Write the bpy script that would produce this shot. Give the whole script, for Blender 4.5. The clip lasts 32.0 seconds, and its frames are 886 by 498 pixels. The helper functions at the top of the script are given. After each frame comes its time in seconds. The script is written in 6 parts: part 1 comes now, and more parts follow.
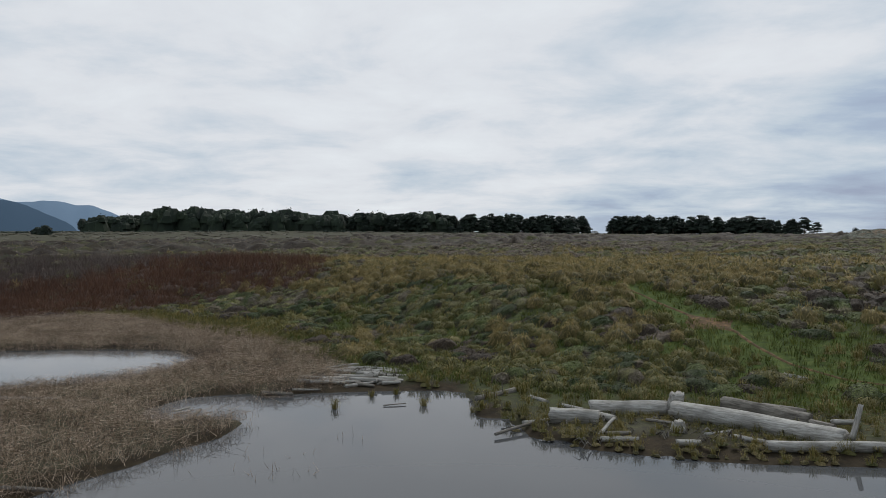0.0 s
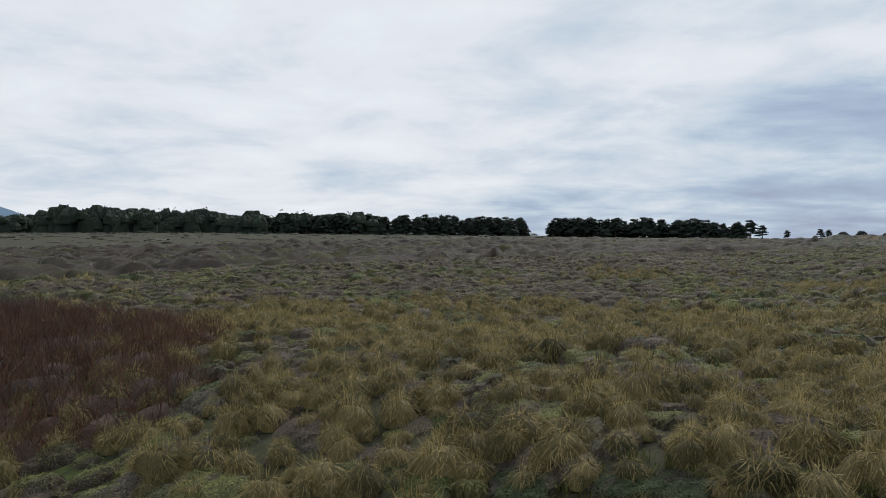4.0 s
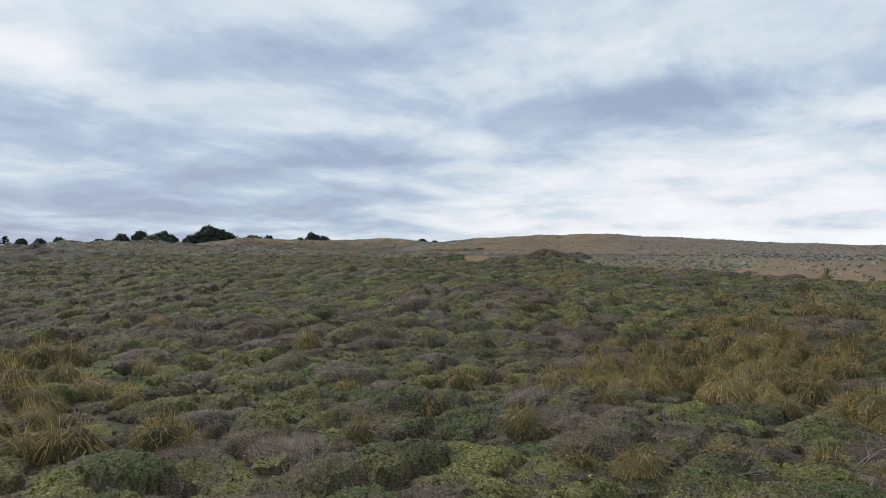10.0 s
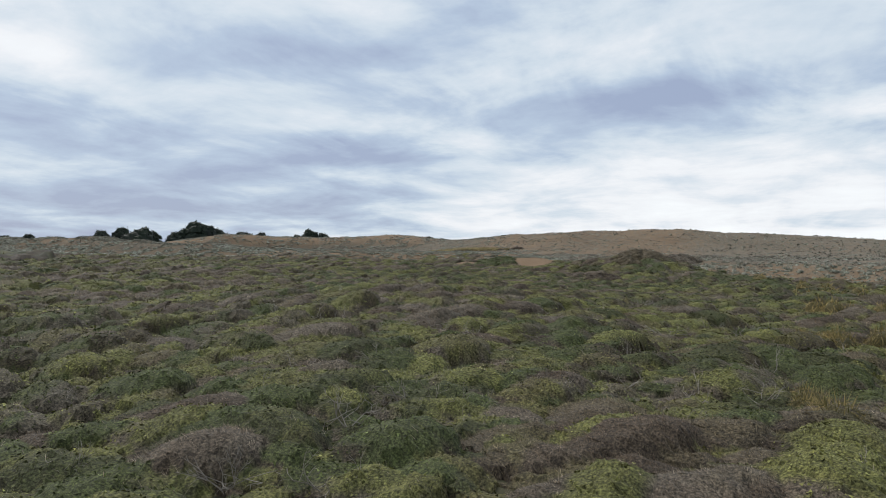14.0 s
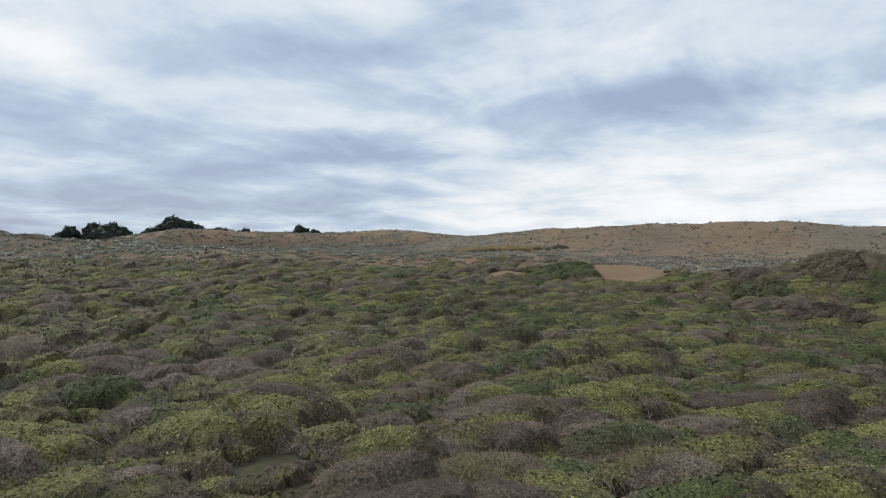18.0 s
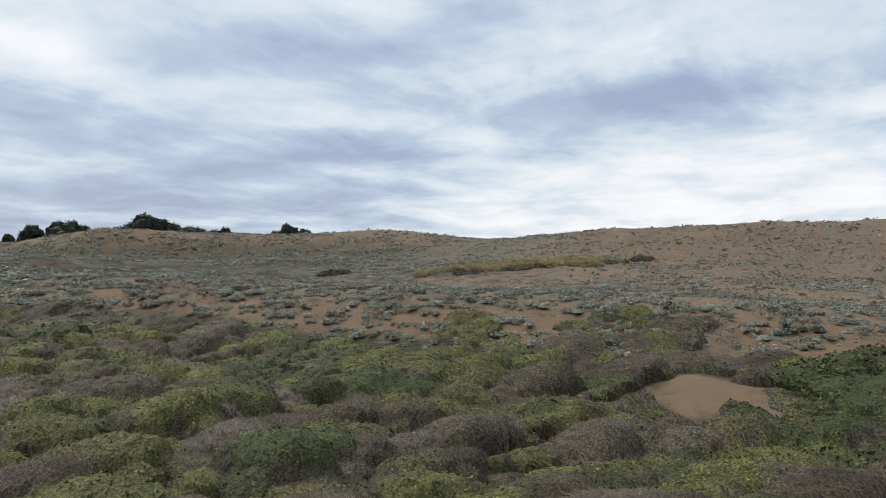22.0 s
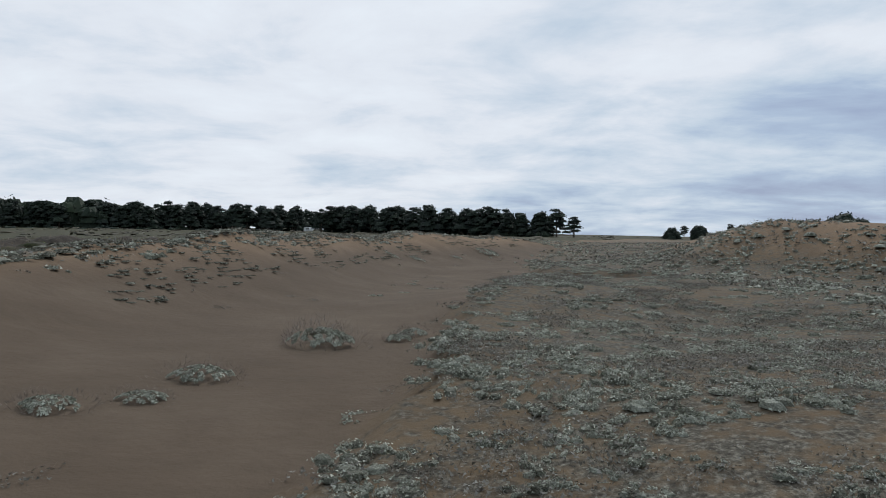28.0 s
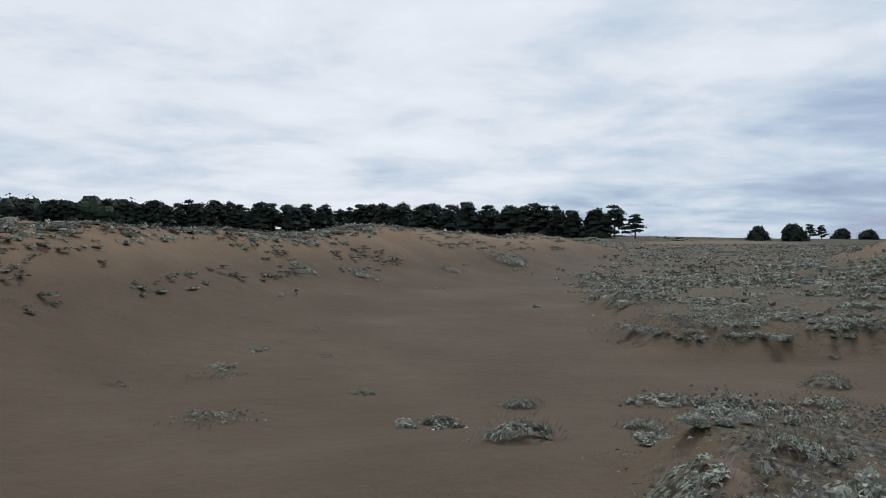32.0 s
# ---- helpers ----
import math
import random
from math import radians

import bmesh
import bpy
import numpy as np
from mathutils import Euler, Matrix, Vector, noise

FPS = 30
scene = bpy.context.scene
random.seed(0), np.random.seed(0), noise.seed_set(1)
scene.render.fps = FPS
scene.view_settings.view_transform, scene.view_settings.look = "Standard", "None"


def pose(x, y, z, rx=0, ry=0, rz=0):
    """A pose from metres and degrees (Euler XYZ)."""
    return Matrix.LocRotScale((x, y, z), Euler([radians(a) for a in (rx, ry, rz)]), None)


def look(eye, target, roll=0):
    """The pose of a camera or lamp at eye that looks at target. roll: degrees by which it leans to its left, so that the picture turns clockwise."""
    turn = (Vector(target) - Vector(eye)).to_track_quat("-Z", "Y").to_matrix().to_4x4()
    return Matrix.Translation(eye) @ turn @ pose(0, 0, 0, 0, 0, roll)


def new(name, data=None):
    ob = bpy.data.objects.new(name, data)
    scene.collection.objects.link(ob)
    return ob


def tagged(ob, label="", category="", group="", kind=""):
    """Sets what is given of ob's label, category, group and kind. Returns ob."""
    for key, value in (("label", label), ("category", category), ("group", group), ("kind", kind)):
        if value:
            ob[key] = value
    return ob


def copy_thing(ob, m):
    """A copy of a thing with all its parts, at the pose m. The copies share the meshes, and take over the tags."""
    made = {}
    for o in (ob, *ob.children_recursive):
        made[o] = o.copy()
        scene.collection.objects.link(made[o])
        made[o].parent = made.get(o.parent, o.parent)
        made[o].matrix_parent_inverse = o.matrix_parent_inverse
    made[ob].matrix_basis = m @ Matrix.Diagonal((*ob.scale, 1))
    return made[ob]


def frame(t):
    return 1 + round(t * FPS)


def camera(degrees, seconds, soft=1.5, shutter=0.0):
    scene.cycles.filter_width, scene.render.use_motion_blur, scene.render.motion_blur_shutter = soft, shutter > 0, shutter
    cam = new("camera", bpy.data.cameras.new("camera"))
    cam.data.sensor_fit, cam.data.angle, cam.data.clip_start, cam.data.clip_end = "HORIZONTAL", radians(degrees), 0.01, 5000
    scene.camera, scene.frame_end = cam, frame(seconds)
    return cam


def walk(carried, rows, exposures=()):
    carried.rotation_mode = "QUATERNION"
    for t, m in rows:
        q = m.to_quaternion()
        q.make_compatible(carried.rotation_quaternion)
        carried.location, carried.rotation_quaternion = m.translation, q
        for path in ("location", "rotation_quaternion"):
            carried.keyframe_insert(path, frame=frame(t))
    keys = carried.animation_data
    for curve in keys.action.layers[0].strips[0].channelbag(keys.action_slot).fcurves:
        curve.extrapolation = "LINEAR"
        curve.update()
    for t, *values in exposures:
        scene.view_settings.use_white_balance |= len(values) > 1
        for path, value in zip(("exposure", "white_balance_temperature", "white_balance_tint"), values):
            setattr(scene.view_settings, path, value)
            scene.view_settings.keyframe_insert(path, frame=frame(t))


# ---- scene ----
# ---- the flight: metres, degrees; a low drone crossing pond, heath and dunes ----
cam = camera(62.87, 32.0, soft=0.8)
PATH = [
    (0, -0.00, -0.00, 5.88, -0.00, -0.37, 0.33),
    (0.5, -1.23, 5.14, 6.01, 0.05, -0.39, 0.31),
    (1, -2.31, 10.31, 6.22, 0.07, -0.40, 0.29),
    (1.5, -3.11, 15.61, 6.60, 0.13, -0.41, 0.30),
    (2, -3.75, 20.94, 7.20, 0.17, -0.38, 0.30),
    (2.5, -4.30, 26.22, 7.77, 0.18, -0.33, 0.30),
    (3, -4.73, 31.13, 7.99, -1.34, -0.34, 0.29),
    (3.5, -5.11, 36.04, 8.07, -5.11, -0.37, 0.29),
    (4, -5.42, 41.37, 8.16, -5.93, -0.37, 0.29),
    (4.5, -5.61, 46.90, 8.26, -5.87, -0.35, 0.29),
    (5, -5.66, 52.53, 8.34, -7.04, -0.31, 0.27),
    (5.5, -5.54, 58.24, 8.38, -11.52, -0.24, 0.26),
    (6, -5.21, 64.04, 8.38, -21.39, -0.19, 0.27),
    (6.5, -4.58, 69.66, 8.34, -32.02, -0.17, 0.29),
    (7, -3.65, 75.20, 8.28, -43.27, -0.14, 0.31),
    (7.5, -2.18, 80.50, 8.22, -54.04, -0.11, 0.35),
    (8, -0.19, 85.48, 8.21, -62.87, -0.11, 0.41),
    (8.5, 2.22, 90.03, 8.23, -66.01, -0.12, 0.45),
    (9, 5.03, 94.09, 8.24, -66.22, -0.15, 0.46),
    (9.5, 8.28, 97.83, 8.24, -66.31, -0.17, 0.44),
    (10, 12.01, 101.35, 8.20, -66.38, -0.18, 0.41),
    (10.5, 15.96, 104.50, 8.16, -66.41, -0.18, 0.40),
    (11, 20.03, 107.40, 8.14, -66.43, -0.18, 0.38),
    (11.5, 24.29, 110.19, 8.17, -66.44, -0.19, 0.37),
    (12, 28.76, 112.91, 8.26, -66.47, -0.20, 0.38),
    (12.5, 33.48, 115.64, 8.38, -66.47, -0.23, 0.39),
    (13, 38.14, 118.15, 8.46, -66.40, -0.25, 0.40),
    (13.5, 42.79, 120.63, 8.41, -66.38, -0.28, 0.38),
    (14, 47.45, 123.14, 8.31, -66.37, -0.32, 0.34),
    (14.5, 52.13, 125.63, 8.19, -66.36, -0.35, 0.32),
    (15, 56.85, 128.06, 8.09, -66.35, -0.36, 0.30),
    (15.5, 61.63, 130.39, 8.04, -66.35, -0.37, 0.29),
    (16, 66.49, 132.56, 8.07, -66.35, -0.37, 0.26),
    (16.5, 71.44, 134.85, 8.17, -66.29, -0.37, 0.24),
    (17, 76.47, 137.22, 8.23, -66.25, -0.40, 0.23),
    (17.5, 81.50, 139.60, 8.24, -66.22, -0.44, 0.22),
    (18, 86.50, 141.94, 8.21, -66.17, -0.47, 0.22),
    (18.5, 91.48, 144.28, 8.12, -66.12, -0.50, 0.23),
    (19, 96.34, 146.60, 8.06, -66.11, -0.51, 0.22),
    (19.5, 101.29, 148.86, 8.13, -66.07, -0.53, 0.22),
    (20, 105.99, 151.03, 8.26, -66.02, -0.57, 0.23),
    (20.5, 110.60, 153.16, 8.44, -65.95, -0.60, 0.24),
    (21, 115.10, 155.24, 8.67, -65.97, -0.61, 0.24),
    (21.5, 119.55, 157.30, 8.92, -65.96, -0.58, 0.22),
    (22, 123.84, 159.33, 9.14, -65.96, -0.54, 0.20),
    (22.5, 128.10, 161.31, 9.27, -65.95, -0.52, 0.17),
    (23, 132.42, 163.32, 9.37, -65.93, -0.51, 0.16),
    (23.5, 136.71, 165.35, 9.44, -65.92, -0.48, 0.14),
    (24, 140.84, 167.35, 9.48, -65.93, -0.47, 0.15),
    (24.5, 144.94, 169.37, 9.48, -65.96, -0.47, 0.18),
    (25, 149.85, 172.60, 9.50, -51.20, -0.64, -0.30),
    (25.5, 154.85, 175.65, 9.60, -24.05, -0.86, -0.70),
    (26, 160.00, 178.35, 9.70, -8.38, -0.92, -0.80),
    (26.5, 164.25, 181.75, 9.72, -6.60, -0.90, -0.75),
    (27, 168.12, 185.70, 9.75, -6.48, -0.83, -0.50),
    (27.5, 171.47, 190.07, 9.79, -6.37, -0.78, -0.30),
    (28, 174.30, 194.81, 9.84, -6.28, -0.77, 0.00),
    (28.5, 176.66, 199.97, 9.84, -6.20, -0.78, 0.00),
    (29, 178.61, 205.59, 9.75, -6.13, -0.77, 0.00),
    (29.5, 180.24, 211.35, 9.67, -5.78, -0.73, 0.00),
    (30, 181.67, 217.16, 9.60, -1.20, -0.67, 0.00),
    (30.5, 182.80, 222.95, 9.55, -1.09, -0.65, 0.00),
    (31, 183.76, 228.74, 9.56, -1.02, -0.64, 0.00),
    (31.5, 184.43, 234.63, 9.53, -1.07, -0.62, 0.00),
    (32, 185.04, 240.66, 9.53, -2.17, -0.60, 0.00),
]

walk(cam, [(t, pose(x, y, z, 90 + pitch, roll, yaw)) for t, x, y, z, yaw, pitch, roll in PATH],
     exposures=[(0, -0.12, 6420, 10), (3, -0.04, 6330, 10), (6.5, 0.0, 6350, 10), (9, 0.12, 6480, 10), (24.5, 0.2, 6550, 10), (26.2, 0.0, 6450, 10), (29, -0.02, 6150, 10), (32, -0.02, 6200, 10)])

# ---- sky and light ----
SUN_AZ, SUN_EL = -28.0, 44.0          # compass turn from +y (minus: to +x) and height


def node(tree, kind, x=0, y=0, **values):
    n = tree.nodes.new(kind)
    n.location = (x, y)
    for key, value in values.items():
        n.inputs[key].default_value = value
    return n


def math_node(tree, op, a, b=None, c=None, clamp=False):
    n = tree.nodes.new("ShaderNodeMath")
    n.operation, n.use_clamp = op, clamp
    for i, v in enumerate((a, b, c)):
        if v is None:
            continue
        if isinstance(v, (int, float)):
            n.inputs[i].default_value = v
        else:
            tree.links.new(v, n.inputs[i])
    return n.outputs[0]


def mix_node(tree, fac, a, b, blend="MIX"):
    n = tree.nodes.new("ShaderNodeMix")
    n.data_type, n.blend_type = "RGBA", blend
    for i, v in ((0, fac), (6, a), (7, b)):
        if isinstance(v, (int, float)):
            n.inputs[i].default_value = v
        elif isinstance(v, tuple):
            n.inputs[i].default_value = (*v, 1.0)
        else:
            tree.links.new(v, n.inputs[i])
    return n.outputs[2]


def ramp_node(tree, fac, stops, smooth=False):
    n = tree.nodes.new("ShaderNodeValToRGB")
    n.color_ramp.interpolation = "EASE" if smooth else "LINEAR"
    while len(n.color_ramp.elements) < len(stops):
        n.color_ramp.elements.new(0.5)
    for e, (p, c) in zip(n.color_ramp.elements, stops):
        e.position, e.color = p, (c, c, c, 1) if isinstance(c, (int, float)) else (*c, 1)
    tree.links.new(fac, n.inputs[0])
    return n.outputs[0]


def noise_node(tree, vec, scale, detail=4.0, rough=0.55, distort=0.0):
    n = node(tree, "ShaderNodeTexNoise")
    n.inputs["Scale"].default_value, n.inputs["Detail"].default_value = scale, detail
    n.inputs["Roughness"].default_value, n.inputs["Distortion"].default_value = rough, distort
    if vec is not None:
        tree.links.new(vec, n.inputs["Vector"])
    return n.outputs[0]


def build_world():
    w = bpy.data.worlds.new("sky")
    scene.world = w
    w.use_nodes = True
    t = w.node_tree
    t.nodes.clear()
    out = t.nodes.new("ShaderNodeOutputWorld")
    sky = t.nodes.new("ShaderNodeTexSky")
    sky.sky_type, sky.sun_disc = "NISHITA", False
    sky.sun_elevation, sky.sun_rotation = radians(SUN_EL), radians(-SUN_AZ)
    sky.air_density, sky.dust_density, sky.ozone_density = 1.0, 1.5, 1.5
    co = t.nodes.new("ShaderNodeTexCoord")
    sep = t.nodes.new("ShaderNodeSeparateXYZ")
    t.links.new(co.outputs["Generated"], sep.inputs[0])
    x, y, z = sep.outputs
    up = math_node(t, "MAXIMUM", z, 0.0)
    # the cloud deck is a level sheet: the view spreads over it as 1 / height
    deck = math_node(t, "ADD", up, 0.15)
    cu, cv = math_node(t, "DIVIDE", x, deck), math_node(t, "DIVIDE", y, deck)
    comb = t.nodes.new("ShaderNodeCombineXYZ")
    t.links.new(cu, comb.inputs[0])
    t.links.new(cv, comb.inputs[1])
    big = noise_node(t, comb.outputs[0], 0.42, 3.0, 0.5, 0.3)
    mid = noise_node(t, comb.outputs[0], 1.35, 7.0, 0.58, 0.25)
    turn = t.nodes.new("ShaderNodeMapping")
    turn.inputs["Rotation"].default_value = (0, 0, radians(24))
    turn.inputs["Scale"].default_value = (0.45, 1.9, 1)
    t.links.new(comb.outputs[0], turn.inputs[0])
    streak = noise_node(t, turn.outputs[0], 1.0, 5.0, 0.55, 0.6)
    # how bright the deck is by bearing: a white north, a thinner bluish east
    along = math_node(t, "ARCTAN2", x, y)                       # 0 at +y, + towards +x
    def lobe(centre, width, gain):
        d = math_node(t, "DIVIDE", math_node(t, "SUBTRACT", along, radians(centre)), radians(width))
        return math_node(t, "MULTIPLY", math_node(t, "POWER", 2.718, math_node(t, "MULTIPLY", math_node(t, "MULTIPLY", d, d), -1.0)), gain)
    low = math_node(t, "POWER", 2.718, math_node(t, "MULTIPLY", up, -14.0))
    bright = math_node(t, "ADD", lobe(-6, 34, 0.17), math_node(t, "ADD", lobe(48, 17, -0.03), lobe(104, 22, -0.05)))
    bright = math_node(t, "ADD", bright, math_node(t, "MULTIPLY", low, math_node(t, "ADD", lobe(84, 22, 0.30), lobe(42, 20, -0.20))))
    bright = math_node(t, "ADD", bright, math_node(t, "MULTIPLY", low, lobe(10, 20, -0.10)))
    # single thick and thin places of the deck: bearing, height, half widths, gain
    rough = math_node(t, "MULTIPLY_ADD", mid, 0.16, -0.08)
    rough2 = math_node(t, "MULTIPLY_ADD", streak, 0.10, -0.05)
    for az, el, wa, we, gain in ((80, 9.8, 7, 2, -0.22), (88, 11.5, 6, 2, -0.14), (46, 4.2, 13, 2.2, -0.05), (56, 7.2, 10, 1.5, -0.14), (49, 14.2, 7, 2.2, -0.14),
                                 (39, 14, 6, 4, 0.12), (93, 2.6, 17, 1.5, 0.10), (86, 16, 12, 3, 0.10), (98, 15.5, 5, 4, -0.12), (62, 11, 8, 1.2, -0.12)):
        da = math_node(t, "DIVIDE", math_node(t, "ADD", math_node(t, "SUBTRACT", along, radians(az)), rough), radians(wa))
        de = math_node(t, "DIVIDE", math_node(t, "ADD", math_node(t, "SUBTRACT", up, math.sin(radians(el))), rough2), radians(we))
        d2 = math_node(t, "ADD", math_node(t, "MULTIPLY", da, da), math_node(t, "MULTIPLY", de, de))
        bright = math_node(t, "ADD", bright, math_node(t, "MULTIPLY", math_node(t, "POWER", 2.718, math_node(t, "MULTIPLY", d2, -1.0)), gain))
    v = math_node(t, "ADD", math_node(t, "MULTIPLY", big, 0.40), math_node(t, "MULTIPLY", mid, 0.82))
    v = math_node(t, "ADD", v, math_node(t, "MULTIPLY", streak, 0.20))
    v = math_node(t, "SUBTRACT", v, 0.085)
    v = math_node(t, "ADD", v, bright)
    shade = ramp_node(t, v, [(0.40, (0.34, 0.41, 0.57)), (0.53, (0.46, 0.56, 0.70)), (0.62, (0.61, 0.70, 0.79)), (0.78, (0.84, 0.87, 0.91)), (0.95, (0.93, 0.97, 1.0))])
    cover = ramp_node(t, v, [(0.42, 0.93), (0.62, 0.98)])
    blue = node(t, "ShaderNodeBackground", Strength=0.10)
    t.links.new(sky.outputs[0], blue.inputs[0])
    cloud = node(t, "ShaderNodeBackground", Strength=0.92)
    t.links.new(shade, cloud.inputs[0])
    # an overcast sky is brightest overhead
    t.links.new(ramp_node(t, up, [(0.0, 0.92), (0.34, 0.92), (0.6, 1.0), (1.0, 1.05)]), cloud.inputs["Strength"])
    both = t.nodes.new("ShaderNodeMixShader")
    t.links.new(cover, both.inputs[0])
    t.links.new(blue.outputs[0], both.inputs[1])
    t.links.new(cloud.outputs[0], both.inputs[2])
    t.links.new(both.outputs[0], out.inputs[0])


build_world()
sun = new("sun", bpy.data.lights.new("sun", "SUN"))
sun.data.energy, sun.data.angle, sun.data.color = 1.8, radians(16), (1.0, 0.96, 0.9)
sun.matrix_world = look((0, 0, 0), (-math.sin(radians(-SUN_AZ)) * math.cos(radians(SUN_EL)), -math.cos(radians(SUN_AZ)) * math.cos(radians(SUN_EL)), -math.sin(radians(SUN_EL))))

# ---- materials ----


def material(name, rough=0.9, spec=0.2):
    m = bpy.data.materials.new(name)
    m.use_nodes = True
    t = m.node_tree
    b = t.nodes["Principled BSDF"]
    b.inputs["Roughness"].default_value, b.inputs["Specular IOR Level"].default_value = rough, spec
    return m, t, b


def place_of(t):
    return t.nodes.new("ShaderNodeNewGeometry").outputs["Position"]


def bump(t, b, height, strength, distance):
    n = node(t, "ShaderNodeBump", Strength=strength, Distance=distance)
    t.links.new(height, n.inputs["Height"])
    t.links.new(n.outputs[0], b.inputs["Normal"])


def leaf_material(name, dark, mid, light, patch=0.5, thin=0.25, rough=0.75, fine=0.0, each=0.42):
    """Foliage: a tone for each plant by a coarse noise over the ground, and one for each leaf."""
    m, t, b = material(name, rough, 0.25)
    geo = t.nodes.new("ShaderNodeNewGeometry")
    n = noise_node(t, geo.outputs["Position"], patch, 3.0, 0.6)
    r = geo.outputs["Random Per Island"]
    v = math_node(t, "ADD", math_node(t, "MULTIPLY", n, 1.35), math_node(t, "MULTIPLY", r, each))
    v = math_node(t, "SUBTRACT", v, 0.17 + each / 2)
    if fine:
        f = noise_node(t, geo.outputs["Position"], fine, 5.0, 0.7)
        v = math_node(t, "ADD", v, math_node(t, "MULTIPLY_ADD", f, 1.6, -0.8))
        bump(t, b, f, 0.9, 0.06)
    col = ramp_node(t, v, [(0.12, dark), (0.5, mid), (0.9, light)])
    t.links.new(col, b.inputs["Base Color"])
    if thin:
        tr = t.nodes.new("ShaderNodeBsdfTranslucent")
        t.links.new(col, tr.inputs[0])
        mx = node(t, "ShaderNodeMixShader")
        mx.inputs[0].default_value = thin
        t.links.new(b.outputs[0], mx.inputs[1])
        t.links.new(tr.outputs[0], mx.inputs[2])
        t.links.new(mx.outputs[0], t.nodes["Material Output"].inputs[0])
    return m


def ground_material():
    m, t, b = material("ground", 0.95, 0.15)
    pos = place_of(t)
    at = t.nodes.new("ShaderNodeAttribute")
    at.attribute_name = "cover"
    sep = t.nodes.new("ShaderNodeSeparateColor")
    t.links.new(at.outputs["Color"], sep.inputs[0])
    sandy, green, mud = sep.outputs[0], sep.outputs[1], sep.outputs[2]
    coarse, fine = noise_node(t, pos, 0.22, 5.0), noise_node(t, pos, 2.4, 6.0, 0.65)
    grain = noise_node(t, pos, 60.0, 3.0, 0.7)
    soil = ramp_node(t, fine, [(0.3, (0.030, 0.026, 0.018)), (0.5, (0.060, 0.055, 0.034)), (0.72, (0.10, 0.088, 0.055))])
    soil = mix_node(t, ramp_node(t, coarse, [(0.42, 0.0), (0.62, 0.75)]), soil, (0.046, 0.048, 0.022))
    grass = ramp_node(t, fine, [(0.3, (0.026, 0.036, 0.008)), (0.52, (0.054, 0.080, 0.013)), (0.75, (0.10, 0.118, 0.026))])
    sand = ramp_node(t, coarse, [(0.3, (0.098, 0.071, 0.048)), (0.5, (0.120, 0.088, 0.060)), (0.7, (0.150, 0.113, 0.079))])
    # darker, greyer sand and mats low in the hollow, paler ones on other dunes
    mask = t.nodes.new("ShaderNodeAttribute")
    mask.attribute_name = "hollow_tone"
    ripple = noise_node(t, pos, 0.9, 4.0, 0.6)
    sand = mix_node(t, ramp_node(t, ripple, [(0.35, 0.0), (0.7, 0.45)]), sand, (0.092, 0.067, 0.046))
    sand = mix_node(t, ramp_node(t, grain, [(0.4, 0.0), (0.75, 0.35)]), sand, (0.20, 0.148, 0.10))
    sand = mix_node(t, mask.outputs["Fac"], mix_node(t, 1.0, sand, (1.56, 1.44, 1.31), "MULTIPLY"), mix_node(t, 1.0, sand, (0.77, 0.765, 0.765), "MULTIPLY"))
    # creeping mats: a fine speckle of grey leaf and dead stem over the sand
    mat = t.nodes.new("ShaderNodeAttribute")
    mat.attribute_name = "mat"
    speck, tuft = noise_node(t, pos, 7.0, 6.0, 0.75), noise_node(t, pos, 1.7, 4.0, 0.6)
    leafy = ramp_node(t, speck, [(0.36, (0.024, 0.020, 0.015)), (0.5, (0.062, 0.056, 0.043)), (0.66, (0.17, 0.160, 0.13))])
    leafy = mix_node(t, mask.outputs["Fac"], mix_node(t, 1.0, leafy, (1.95, 1.86, 1.80), "MULTIPLY"), mix_node(t, 1.0, leafy, (0.9, 0.9, 0.9), "MULTIPLY"))
    amount = math_node(t, "MULTIPLY_ADD", math_node(t, "ADD", math_node(t, "MULTIPLY_ADD", mat.outputs["Fac"], 0.8, -0.44), math_node(t, "MULTIPLY_ADD", tuft, 2.2, -1.1)), 2.2, 0.5, clamp=True)
    amount = math_node(t, "MULTIPLY", amount, math_node(t, "MULTIPLY", mat.outputs["Fac"], 4.0, clamp=True))
    sand = mix_node(t, math_node(t, "MULTIPLY", math_node(t, "MULTIPLY", mat.outputs["Fac"], 2.0, clamp=True), mask.outputs["Fac"]), sand, mix_node(t, 1.0, sand, (0.93, 0.92, 0.78), "MULTIPLY"))
    sand = mix_node(t, amount, sand, leafy)
    edge = math_node(t, "SUBTRACT", fine, 0.5)
    def sharp(v, k=2.2):
        return math_node(t, "MULTIPLY_ADD", math_node(t, "ADD", math_node(t, "SUBTRACT", v, 0.5), math_node(t, "MULTIPLY", edge, 0.9)), k, 0.5, clamp=True)
    col = mix_node(t, sharp(green), soil, grass)
    col = mix_node(t, sharp(mud), col, ramp_node(t, fine, [(0.3, (0.016, 0.012, 0.008)), (0.7, (0.055, 0.040, 0.022))]))
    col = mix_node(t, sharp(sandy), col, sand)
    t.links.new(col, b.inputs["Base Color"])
    h = math_node(t, "ADD", math_node(t, "MULTIPLY", fine, 1.0), math_node(t, "MULTIPLY", grain, 0.06))
    bump(t, b, h, 0.55, 0.12)
    return m


def water_material():
    m, t, b = material("pond_water", 0.04, 0.5)
    b.inputs["Base Color"].default_value = (0.070, 0.072, 0.074, 1)
    b.inputs["IOR"].default_value = 1.33
    pos = place_of(t)
    bump(t, b, noise_node(t, pos, 1.6, 3.0), 0.05, 0.02)
    return m


